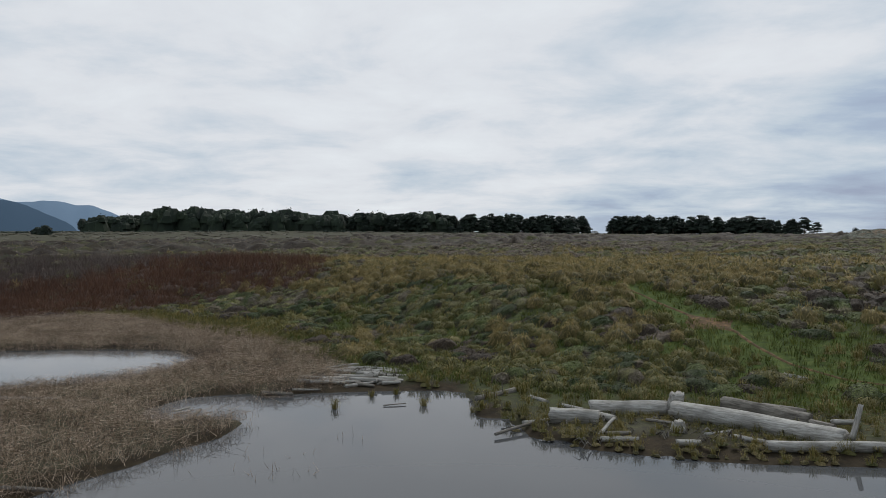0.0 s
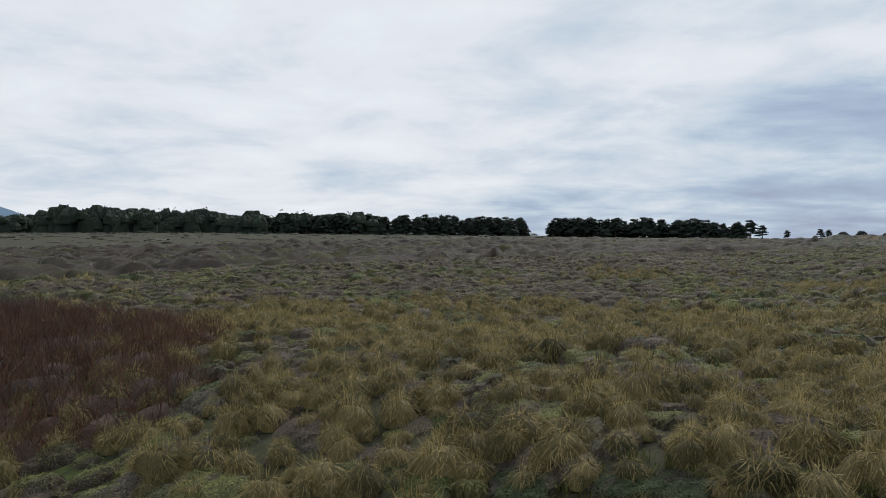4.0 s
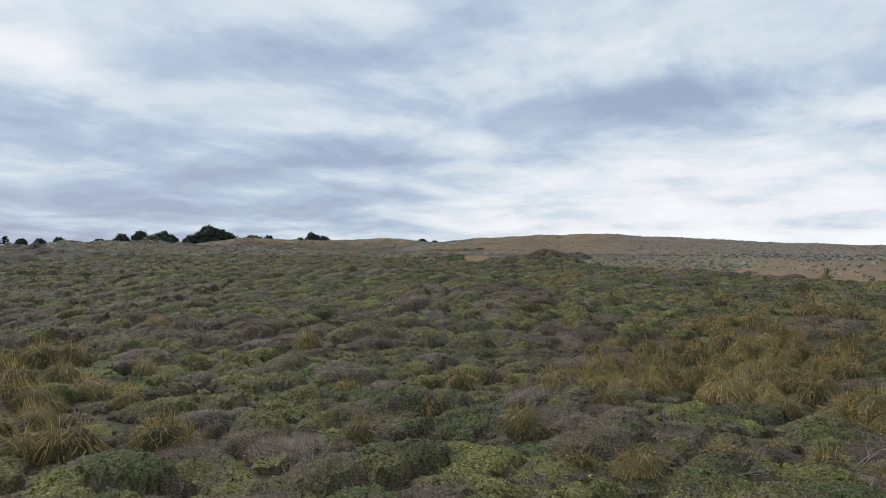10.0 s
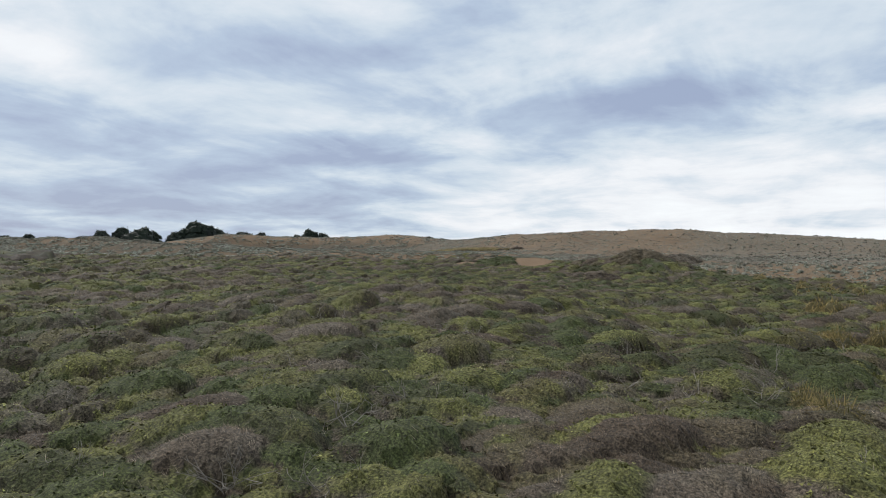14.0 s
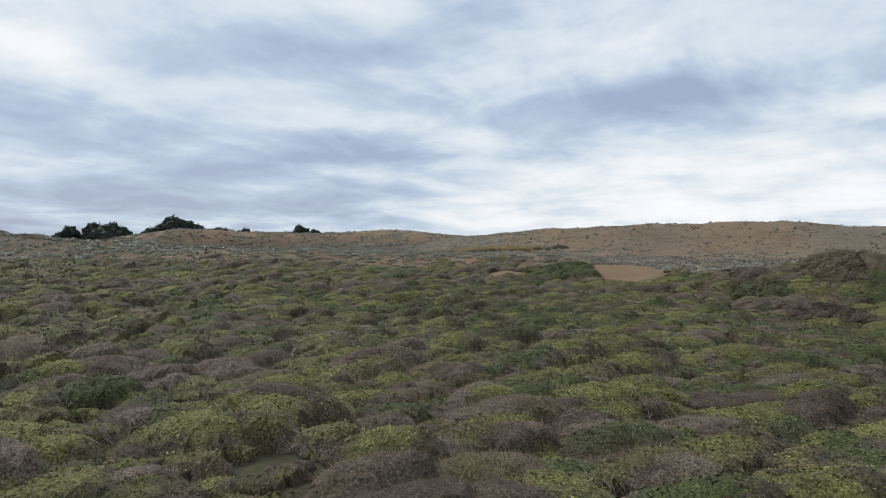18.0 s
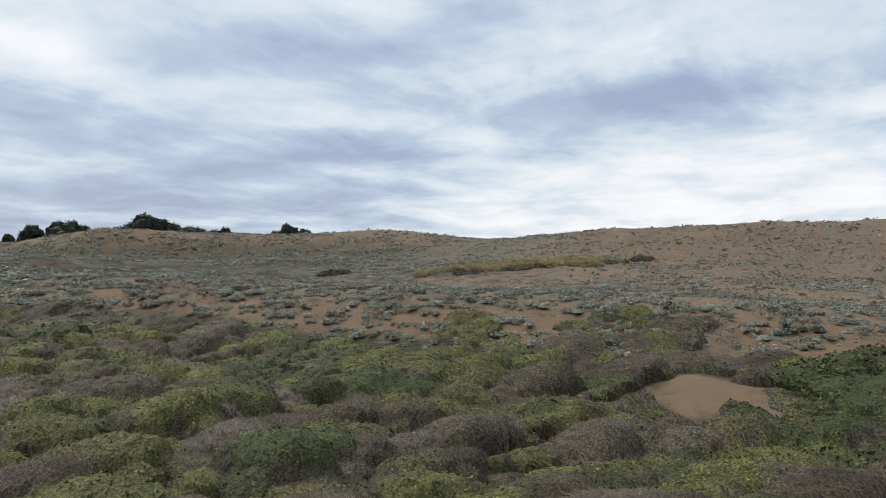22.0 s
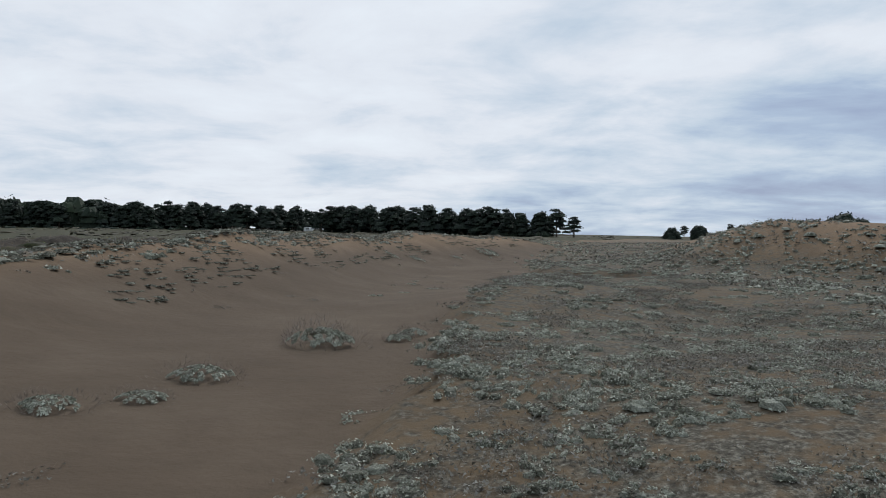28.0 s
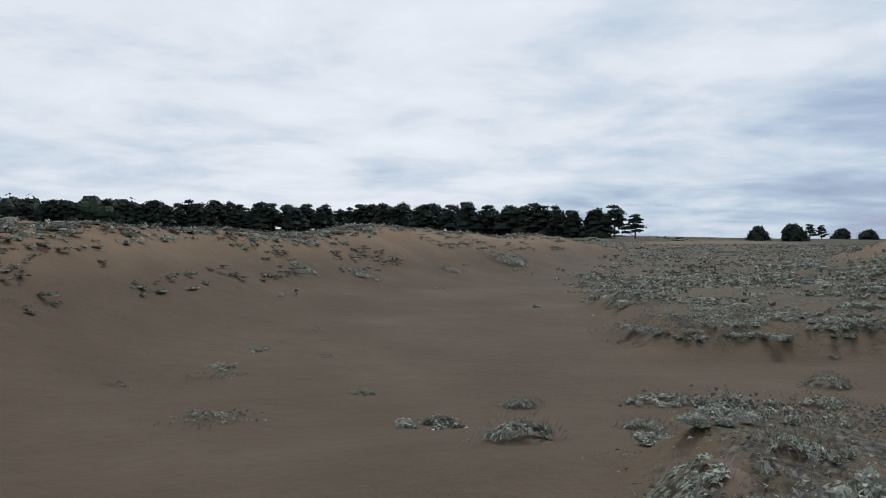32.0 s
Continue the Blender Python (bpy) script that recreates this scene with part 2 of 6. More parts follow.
def wood_material(name, dark, light, stretch=9.0):
    m, t, b = material(name, 0.85, 0.2)
    co = t.nodes.new("ShaderNodeTexCoord").outputs["Object"]
    mp = t.nodes.new("ShaderNodeMapping")
    mp.inputs["Scale"].default_value = (1.2, stretch, stretch)
    t.links.new(co, mp.inputs[0])
    g = noise_node(t, mp.outputs[0], 2.0, 8.0, 0.65, 0.4)
    s = noise_node(t, co, 1.3, 4.0)
    col = ramp_node(t, g, [(0.3, dark), (0.62, light)])
    col = mix_node(t, ramp_node(t, s, [(0.45, 0.0), (0.75, 0.55)]), col, tuple(0.55 * c for c in dark))
    t.links.new(col, b.inputs["Base Color"])
    bump(t, b, g, 0.7, 0.03)
    return m


def plain_material(name, col, rough=0.6, spec=0.4, vary=0.15):
    m, t, b = material(name, rough, spec)
    n = noise_node(t, place_of(t), 1.5, 4.0)
    c = mix_node(t, ramp_node(t, n, [(0.3, 0.0), (0.7, 1.0)]), tuple(c * (1 - vary) for c in col), tuple(min(1, c * (1 + vary)) for c in col))
    t.links.new(c, b.inputs["Base Color"])
    return m


def tone_material(name, fine, thin=0.0, relief=0.0):
    """Leaf and twig of the heath: the plant's own colour, broken up by fine noise."""
    m, t, b = material(name, 0.8, 0.2)
    at = t.nodes.new("ShaderNodeAttribute")
    at.attribute_name = "tone"
    pos = place_of(t)
    n = noise_node(t, pos, fine, 4.0, 0.7)
    col = mix_node(t, 1.0, at.outputs["Color"], ramp_node(t, n, [(0.34, 0.2), (0.5, 0.85), (0.66, 2.0)]), "MULTIPLY")
    hue = noise_node(t, pos, 0.6, 3.0)
    col = mix_node(t, ramp_node(t, hue, [(0.45, 0.0), (0.75, 0.4)]), col, mix_node(t, 1.0, col, (1.16, 1.03, 0.9), "MULTIPLY"))
    t.links.new(col, b.inputs["Base Color"])
    if relief:
        bump(t, b, n, 0.9, relief)
    return m


M = {
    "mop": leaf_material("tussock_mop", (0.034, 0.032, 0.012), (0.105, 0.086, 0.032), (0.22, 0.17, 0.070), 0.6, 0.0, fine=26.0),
    "roof": tone_material("heath_roof", 22.0, relief=0.05),
    "tone_leaf": tone_material("heath_leaf", 3.0),
    "ground": ground_material(),
    "water": water_material(),
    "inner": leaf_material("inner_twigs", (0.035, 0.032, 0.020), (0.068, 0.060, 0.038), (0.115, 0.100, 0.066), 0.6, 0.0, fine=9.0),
    "grey": leaf_material("grey_twigs", (0.090, 0.070, 0.056), (0.175, 0.142, 0.116), (0.30, 0.26, 0.225), 0.5, 0.1),
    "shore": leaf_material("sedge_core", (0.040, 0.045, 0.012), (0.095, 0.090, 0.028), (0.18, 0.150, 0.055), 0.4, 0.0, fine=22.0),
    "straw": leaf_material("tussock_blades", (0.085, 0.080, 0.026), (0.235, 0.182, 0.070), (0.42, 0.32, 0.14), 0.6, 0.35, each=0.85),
    "gold": leaf_material("dune_grass_blades", (0.18, 0.145, 0.07), (0.33, 0.265, 0.13), (0.52, 0.43, 0.235), 0.4, 0.35),
    "olive": leaf_material("olive_blades", (0.060, 0.062, 0.018), (0.145, 0.132, 0.042), (0.27, 0.225, 0.085), 0.6, 0.3, each=0.85),
    "sedge": leaf_material("sedge_blades", (0.065, 0.068, 0.018), (0.14, 0.122, 0.036), (0.26, 0.20, 0.075), 0.4, 0.3),
    "reed": leaf_material("dead_reeds", (0.075, 0.052, 0.034), (0.25, 0.178, 0.120), (0.56, 0.44, 0.33), 0.25, 0.2, each=1.0),
    "red": leaf_material("bare_red_stems", (0.066, 0.037, 0.026), (0.105, 0.052, 0.032), (0.150, 0.076, 0.045), 0.05, 0.1, each=0.7),
    "dun": leaf_material("bare_dun_stems", (0.075, 0.058, 0.050), (0.105, 0.080, 0.068), (0.150, 0.118, 0.10), 0.08, 0.1),
    "meadow": leaf_material("meadow_blades", (0.036, 0.048, 0.010), (0.080, 0.102, 0.020), (0.155, 0.160, 0.042), 0.3, 0.3, each=0.7),
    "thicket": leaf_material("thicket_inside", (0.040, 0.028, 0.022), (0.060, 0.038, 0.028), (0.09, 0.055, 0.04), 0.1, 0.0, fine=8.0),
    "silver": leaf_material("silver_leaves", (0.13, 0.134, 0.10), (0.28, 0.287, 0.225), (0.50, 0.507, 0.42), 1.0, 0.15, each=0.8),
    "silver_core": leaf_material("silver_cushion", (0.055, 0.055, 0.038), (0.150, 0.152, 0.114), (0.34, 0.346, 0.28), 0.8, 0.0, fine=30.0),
    "drift": leaf_material("dry_dune_mat", (0.085, 0.078, 0.062), (0.16, 0.150, 0.124), (0.28, 0.268, 0.235), 0.7, 0.1),
    "crest": leaf_material("crest_plant_leaves", (0.045, 0.044, 0.030), (0.105, 0.103, 0.074), (0.21, 0.205, 0.16), 0.9, 0.0, each=0.8),
    "cypress": leaf_material("cypress_needles", (0.006, 0.010, 0.007), (0.013, 0.021, 0.013), (0.026, 0.038, 0.022), 0.2, 0.0),
    "wood": leaf_material("far_wood_leaves", (0.008, 0.013, 0.008), (0.016, 0.025, 0.014), (0.030, 0.043, 0.022), 0.05, 0.0),
    "bark": wood_material("bark", (0.05, 0.04, 0.03), (0.11, 0.09, 0.07)),
    "log": wood_material("bleached_driftwood", (0.17, 0.155, 0.13), (0.46, 0.44, 0.40)),
    "oldlog": wood_material("weathered_dark_driftwood", (0.06, 0.052, 0.042), (0.26, 0.235, 0.20)),
    "branch": plain_material("bleached_twigs", (0.27, 0.24, 0.21), 0.9, 0.1, 0.35),
}

# ---- the lie of the land ----


def lattice(ix, iy, seed):
    h = (ix.astype(np.int64) * 374761393 + iy.astype(np.int64) * 668265263 + seed * 974634777) & 0xFFFFFFFF
    h = ((h ^ (h >> 13)) * 1274126177) & 0xFFFFFFFF
    return ((h ^ (h >> 16)) & 0xFFFF) / 65535.0


def value_noise(x, y, size, seed=0, octaves=3):
    """Smooth noise from 0 to 1 with features of about that size in metres."""
    total, amp, norm = 0.0, 1.0, 0.0
    for o in range(octaves):
        fx, fy = np.asarray(x) / size * 2 ** o, np.asarray(y) / size * 2 ** o
        ix, iy = np.floor(fx), np.floor(fy)
        u, v = fx - ix, fy - iy
        u, v = u * u * (3 - 2 * u), v * v * (3 - 2 * v)
        a, b_ = lattice(ix, iy, seed + o), lattice(ix + 1, iy, seed + o)
        c, d = lattice(ix, iy + 1, seed + o), lattice(ix + 1, iy + 1, seed + o)
        total = total + amp * ((a * (1 - u) + b_ * u) * (1 - v) + (c * (1 - u) + d * u) * v)
        norm += amp
        amp *= 0.5
    return total / norm


def step(v):
    v = np.clip(v, 0, 1)
    return v * v * (3 - 2 * v)


def along_line(x, y, line):
    """Distance to a line of points (x, y, ...), its side (+: right of its way) and the value of each further column there."""
    best, side, cols = np.full(np.shape(x), 1e9), np.zeros(np.shape(x)), None
    for p, q in zip(line, line[1:]):
        dx, dy = q[0] - p[0], q[1] - p[1]
        k = np.clip(((x - p[0]) * dx + (y - p[1]) * dy) / (dx * dx + dy * dy), 0, 1)
        ex, ey = x - p[0] - k * dx, y - p[1] - k * dy
        d = np.hypot(ex, ey)
        near = d < best
        s = np.sign(ex * dy - ey * dx)
        vals = [a + k * (b_ - a) for a, b_ in zip(p[2:], q[2:])]
        cols = vals if cols is None else [np.where(near, v, c) for v, c in zip(vals, cols)]
        side, best = np.where(near, s, side), np.where(near, d, best)
    return best, side, cols


# the edge where heath turns to dune (dunes lie on its right), and the crests with their heights and half widths
DUNE_EDGE = [(40, 30), (68, 62), (88, 86), (108, 100), (128, 114), (141, 130), (144, 150), (144.5, 180), (142, 205), (142, 222),
             (146, 240), (151, 262), (157, 282), (172, 308), (195, 345), (235, 420), (330, 540), (900, 1200)]
WEST_CREST = [(151, 160, 7.20, 6), (150.5, 182, 7.47, 6), (150, 200, 7.75, 7), (153, 216, 8.73, 6.6), (157, 233, 9.4, 7), (163, 258, 10.1, 7.5), (168, 280, 10.25, 7),
              (175, 296, 9.87, 7), (182, 312, 11.16, 9), (192, 327, 10.26, 9), (205, 345, 10.03, 10)]
EAST_CREST = [(200, 70, 7.4, 14), (214, 100, 8.7, 15), (213, 120, 10.0, 15), (212, 136, 11.2, 15), (213, 160, 11.3, 15), (213, 178, 10.5, 14), (223, 198, 9.3, 12),
              (238, 222, 11.4, 14), (234, 245, 10.55, 12), (218, 268, 12.0, 8.5), (225, 292, 10.1, 11)]
# route of the flight over the ground, for how finely plants are made
ROUTE = [(0, 25), (-5, 45), (-4, 82), (5, 95), (48, 123), (105, 150), (150, 172), (168, 190), (180, 215), (186, 262)]
# swells and hollows of the heath: centre, half widths, height
SWELLS = [(48, 112, 16, 14, 0.9), (8, 86, 26, 7, -0.7), (25, 106, 16, 12, -0.23), (40, 108, 8, 9, -0.79), (46, 94, 8, 9, 0.77), (50, 116, 6, 7, 0.53), (78, 138, 11, 10, 0.99),
          (98, 156, 14, 12, -0.64), (116, 135, 14, 14, -0.83), (118, 158, 12, 11, -0.45), (131, 150, 9, 10, -0.3), (131, 168, 9, 9, 0.22), (20, 122, 12, 8, 0.31), (64, 128, 10, 10, 0.29)]
SHORE = ([-90, -25, -14, -9.6, -6.9, -6.4, -5.5, 0.5, 1.5, 3.2, 6.2, 11.5, 20, 40, 90], [-16, 5, 12, 17, 22, 27.5, 29, 29, 24, 21, 19.7, 18.8, 17, 14, 8])


def dune_side(x, y):
    d, s, _ = along_line(x, y, DUNE_EDGE)
    return d * s + 2.5 * (value_noise(x, y, 9, 5) - 0.5)


def pond_depth(x, y):
    """Above 0 inside the ponds."""
    wob = 0.9 * (value_noise(x, y, 2.6, 8) - 0.5)
    main = np.interp(x, *SHORE) - y + wob
    side = 5.0 * (1 - ((x + 24.5) / 12) ** 2 - ((y - 34.6 - 0.18 * (x + 22)) / 7.0) ** 2) + 1.5 * wob
    cove = 2.0 * (1 - ((x + 8.3) / 2.2) ** 2 - ((y - 26.4) / 2.3) ** 2) + wob
    return np.maximum(np.maximum(main, side), cove)


# the open sand of the hollow, free of plants: a curved floor between the crests
SAND_FLOOR = [(156.5, 163, 3.5), (158.2, 176, 5), (160, 185, 5.5), (161.5, 194, 6), (165, 207, 8), (167.5, 221, 9.5), (169, 232, 9.5), (172, 243, 11), (176, 252, 12), (179.5, 273, 14), (183, 295, 14), (190, 325, 15), (200, 352, 16)]


def bareness(x, y):
    d, _, (half,) = along_line(x, y, SAND_FLOOR)
    lane = np.exp(-((x - 193) / 9) ** 4 - ((y - 259) / 6.5) ** 4)          # open sand between hummock and field
    return np.maximum(1 - step((d / half - 0.72) / 0.5), 0.75 * lane) + 0.5 * (value_noise(x, y, 6, 61) - 0.5)


def scarp(x, y):
    """1 on the plant-dotted outer face of the first dune."""
    sd = dune_side(x, y)
    return step((sd + 1) / 2) * (1 - step((sd - 5.5) / 4))


def ground_height(x, y, rough=True):
    x, y = np.asarray(x, float), np.asarray(y, float)
    rise = np.clip(0.0228 - 0.000025 * x, 0.010, 0.027)
    over = np.minimum(y, 900)
    plain = 3.65 + 0.65 * step((over - 100) / 60) + rise * 40 * np.log1p(np.exp(np.clip((over - 128) / 40, -30, 30)))
    for cx, cy, sx, sy, amount in SWELLS:
        plain = plain + amount * np.exp(-((x - cx) / sx) ** 2 - ((y - cy) / sy) ** 2)
    # bank between the marsh and the heath
    foot = np.interp(x, [-80, -40, -25, -12, -7, -3, 2, 8, 30], [72, 66, 62, 51, 46, 42, 33, 23, 21])
    wide = np.interp(x, [-40, -30, -12, -3, 2, 8, 30], [22, 22, 24, 25, 25, 30, 28])
    bank = step((y - foot) / wide)
    z = 0.22 + (plain - 0.22) * bank
    mask = pond_depth(x, y)
    z = np.where(mask > -2.0, np.minimum(z, 0.12 - 0.28 * np.clip(mask + 0.4, -0.4, 3)), z)
    # dunes
    sd = dune_side(x, y)
    floor = 6.1 - 0.007 * np.clip(y - 178, 0, 170) + 0.024 * np.maximum(y - 262, 0) + 0.9 * np.exp(-((x - 186) / 14) ** 2 - ((y - 178) / 15) ** 2)
    floor = floor - 1.1 * np.exp(-((x - 174) / 9) ** 2 - ((y - 205) / 9) ** 2) + 0.9 * np.exp(-((x - 183) / 7) ** 2 - ((y - 236) / 11) ** 2)
    floor = floor + 0.6 * np.exp(-((x - 184) / 2.8) ** 2 - ((y - 242.5) / 2.6) ** 2)
    floor = floor - 1.0 * np.exp(-((x - 190) / 9) ** 2 - ((y - 225) / 10) ** 2) + 0.7 * np.exp(-((x - 187.5) / 4) ** 2 - ((y - 251) / 4) ** 2)
    floor = np.minimum(floor, 14)
    inside = step(sd / 9)
    far_out = step((x - 250) / 60)
    z = z + (floor - z) * inside * (1 - far_out)
    for crest in (WEST_CREST, EAST_CREST):
        d, s, (top, half) = along_line(x, y, crest)
        w = np.exp(-(d / half) ** 2)
        if rough:
            top = top + (1.0 if crest is WEST_CREST else 0.8) * (value_noise(x, y, 8, 14, 3) - 0.5) * step((top - 7) / 2)
        z = z + (np.maximum(top, z) - z) * w
    # the plant-held ground stands a little over the blown floor
    z = z + 0.95 * step((0.46 - bareness(x, y)) / 0.34) * step((x - 160) / 6) * step((y - 197) / 12) * (1 - step((y - 275) / 25)) * (1 - step((x - 205) / 12))
    # hummocks under the big bushes at the edge of the heath, and the two open sand slips
    z = z + 2.0 * np.exp(-((x - 140) / 6) ** 2 - ((y - 137) / 7) ** 2) + 1.4 * np.exp(-((x - 144) / 4.5) ** 2 - ((y - 151.5) / 5) ** 2) + 0.7 * np.exp(-((x - 140.6) / 2.4) ** 2 - ((y - 160.5) / 2.2) ** 2)
    if rough:
        heath = bank * (1 - inside)
        z = z + heath * 0.55 * (value_noise(x, y, 7, 3, 3) - 0.5) + inside * 0.5 * (value_noise(x, y, 11, 4, 3) - 0.5) * (1 - far_out)
        z = z + np.clip(sd / 6, 0, 1) * 0.16 * (value_noise(x, y, 2.2, 9, 2) - 0.5)
    return z


def height(x, y):
    return float(ground_height(np.array([x]), np.array([y]))[0])


def matted(x, y):
    """How closely creeping plants cover the dune, 0 to 1."""
    sd, bare = dune_side(x, y), bareness(x, y)
    west = along_line(x, y, WEST_CREST)
    inner = (west[1] > 0) & (west[0] < 11) & (y > 180)
    m = step((sd - 0.5) / 4) * (1 - step((bare - 0.15) / 0.3)) * (0.45 + 0.75 * value_noise(x, y, 7, 66, 3))
    east = along_line(x, y, EAST_CREST)[0]
    m = m * (1 - 0.3 * step((y - 195) / 15))
    m = m * (1 - 0.6 * step((12 - east) / 6) * step((y - 196) / 15))
    m = m * (1 - 0.45 * step((188 - y) / 8) * step((x - 158) / 4))
    m = np.maximum(m, 0.8 * step((sd - 0.5) / 4) * step((150 - y) / 20))
    return np.clip(np.where(inner, m * 0.25, m) * (1 - 0.45 * scarp(x, y)) * (1 - step((x - 300) / 60)), 0, 1)


def add_mesh(name, verts, tris, mats, slots=None, smooth=False, parent=None):
    """One mesh object from arrays of corners and triangles."""
    me = bpy.data.meshes.new(name)
    verts, tris = np.ascontiguousarray(verts, np.float32), np.ascontiguousarray(tris, np.int32)
    me.vertices.add(len(verts))
    me.vertices.foreach_set("co", verts.ravel())
    me.loops.add(tris.size)
    me.loops.foreach_set("vertex_index", tris.ravel())
    me.polygons.add(len(tris))
    me.polygons.foreach_set("loop_start", np.arange(0, tris.size, 3, dtype=np.int32))
    if slots is not None:
        me.polygons.foreach_set("material_index", np.ascontiguousarray(slots, np.int32))
    me.polygons.foreach_set("use_smooth", np.full(len(tris), smooth, dtype=bool))
    for m in mats:
        me.materials.append(m)
    me.update(calc_edges=True)
    ob = new(name, me)
    if parent is not None:
        ob.parent = parent
    return ob


def grown(lo, hi, fine, far_lo, far_hi):
    """Grid lines: even between lo and hi, widening out to the horizon."""
    mid = list(np.arange(lo, hi + 0.01, fine))
    a, s = [], fine
    while (a[-1] if a else lo) > far_lo:
        s *= 1.16
        a.append((a[-1] if a else lo) - s)
    b, s = [], fine
    while (b[-1] if b else hi) < far_hi:
        s *= 1.16
        b.append((b[-1] if b else hi) + s)
    return np.array(a[::-1] + mid + b)


def smooth_path(x, y):
    """Nearness to the footpath from the plateau down to the pond, 1 on it."""
    d, _, _ = along_line(x, y, [(11.2, 44.5), (11.7, 42.7), (12.3, 39.8), (13.1, 36.8), (14.0, 34.8), (14.4, 30), (15.4, 28), (17, 26.8), (32, 24)])
    return d


def build_ground():
    gx, gy = grown(-70, 262, 1.4, -4000, 4200), grown(4, 352, 1.4, -900, 4500)
    X, Y = np.meshgrid(gx, gy)
    Z = ground_height(X, Y)
    n, m_ = X.shape
    idx = np.arange(n * m_).reshape(n, m_)
    a, b_, c, d = idx[:-1, :-1].ravel(), idx[:-1, 1:].ravel(), idx[1:, 1:].ravel(), idx[1:, :-1].ravel()
    tris = np.concatenate([np.stack([a, b_, c], 1), np.stack([a, c, d], 1)])
    ob = add_mesh("ground", np.stack([X.ravel(), Y.ravel(), Z.ravel()], 1), tris, [M["ground"]], smooth=True)
    sd = dune_side(X, Y)
    sand = step(sd / 3 + 0.4) * (1 - step((X - 262) / 60))
    for px, py, r in ((140.5, 160.5, 1.75), (143.2, 151.3, 4.2)):
        sand = np.maximum(sand, step(1.6 - np.hypot(X - px, (Y - py) * 1.4) / r))
    way = smooth_path(X, Y)
    foot = np.interp(X, [-80, -40, -25, -12, -3, 8, 30], [72, 64, 60, 46, 31, 23, 21])
    green = (step(1.2 - way / 4.5) * 0.95 + 0.62 * step(1 - np.abs(Y - foot - 10) / 22)) * step((-0.8 - pond_depth(X, Y)) / 1.2)
    cover = np.stack([sand, np.clip(green, 0, 1), step((pond_depth(X, Y) + 2.0) / 1.2), np.ones_like(sand)], -1).reshape(-1, 4)
    layer = ob.data.color_attributes.new("cover", "FLOAT_COLOR", "POINT")
    layer.data.foreach_set("color", np.ascontiguousarray(cover, np.float32).ravel())
    # 1 low in the hollow beyond about y 180, 0 on the high dunes
    hollow_tone = ob.data.attributes.new("hollow_tone", "FLOAT", "POINT")
    hollow_tone.data.foreach_set("value", np.ascontiguousarray(step((Y - 164 - 8 * value_noise(X, Y, 14, 19)) / 22) * step((10.5 - Z) / 3) * np.maximum(step((bareness(X, Y) - 0.05) / 0.4), 0.8 * step((Y - 192) / 20)), np.float32).ravel())
    mat = ob.data.attributes.new("mat", "FLOAT", "POINT")
    mat.data.foreach_set("value", np.ascontiguousarray(matted(X, Y), np.float32).ravel())
    return tagged(ob, "rolling coastal ground of dark heath soil and tan sand", "ground", kind="structure")


build_ground()


def build_footpath():
    """A narrow trodden path, worn wide where the slope has slipped."""
    line = np.array([(11.2, 44.5), (11.5, 43.6), (11.7, 42.7), (12.0, 41.2), (12.3, 39.8), (13.1, 36.8), (14.0, 34.8), (14.1, 33.1), (14.4, 30), (15.4, 28), (17, 26.8), (22, 25.6), (32, 24)])
    k = np.linspace(0, len(line) - 1, 150)
    cx, cy = np.interp(k, range(len(line)), line[:, 0]), np.interp(k, range(len(line)), line[:, 1])
    cx = cx + 0.25 * (value_noise(k, 0 * k, 1.2, 18) - 0.5)
    half = 0.07 + 0.08 * value_noise(k, 0 * k, 0.9, 20) + 1.4 * np.exp(-((cy - 36.4) / 0.8) ** 2) * (0.6 + 0.8 * value_noise(k, 0 * k + 4, 0.5, 23))
    tx, ty = np.gradient(cx), np.gradient(cy)
    ln = np.hypot(tx, ty)
    V = []
    for s in (-1.0, -0.5, 0.0, 0.5, 1.0):
        px, py = cx - s * half * ty / ln, cy + s * half * tx / ln
        V.append(np.stack([px, py, ground_height(px, py) + 0.05 - 0.06 * s * s], 1))
    n = len(k)
    T = [t for j in range(4) for i in range(n - 1) for t in ((j * n + i, j * n + i + 1, (j + 1) * n + i + 1), (j * n + i, (j + 1) * n + i + 1, (j + 1) * n + i))]
    m, t, b = material("trodden_earth", 0.95, 0.15)
    f = noise_node(t, place_of(t), 3.0, 5.0, 0.7)
    t.links.new(ramp_node(t, f, [(0.3, (0.050, 0.036, 0.020)), (0.5, (0.105, 0.066, 0.034)), (0.7, (0.22, 0.130, 0.064))]), b.inputs["Base Color"])
    bump(t, b, f, 0.7, 0.06)
    return tagged(add_mesh("path", np.concatenate(V), np.array(T), [m], smooth=True), "narrow trodden earth path down the grassy bank", "path", kind="structure")


build_footpath()
water = add_mesh("water", np.array([[-140, -300, 0], [140, -300, 0], [140, 45, 0], [-140, 45, 0]]), np.array([[0, 1, 2], [0, 2, 3]]), [M["water"]])
tagged(water, "still grey pond water mirroring the cloudy sky", "water", kind="structure")

# ---- plants: small patterns, strewn over the ground and joined ----
rng = np.random.default_rng(7)


def unit(v):
    return v / np.maximum(np.linalg.norm(v, axis=-1, keepdims=True), 1e-9)


def lumpy(a, e, lumps, ph):
    return 1 + lumps * (0.5 * np.sin(2 * a + ph[0]) + 0.35 * np.sin(3 * a + ph[1] + 2 * e) + 0.3 * np.sin(5 * a + ph[2] - 3 * e))


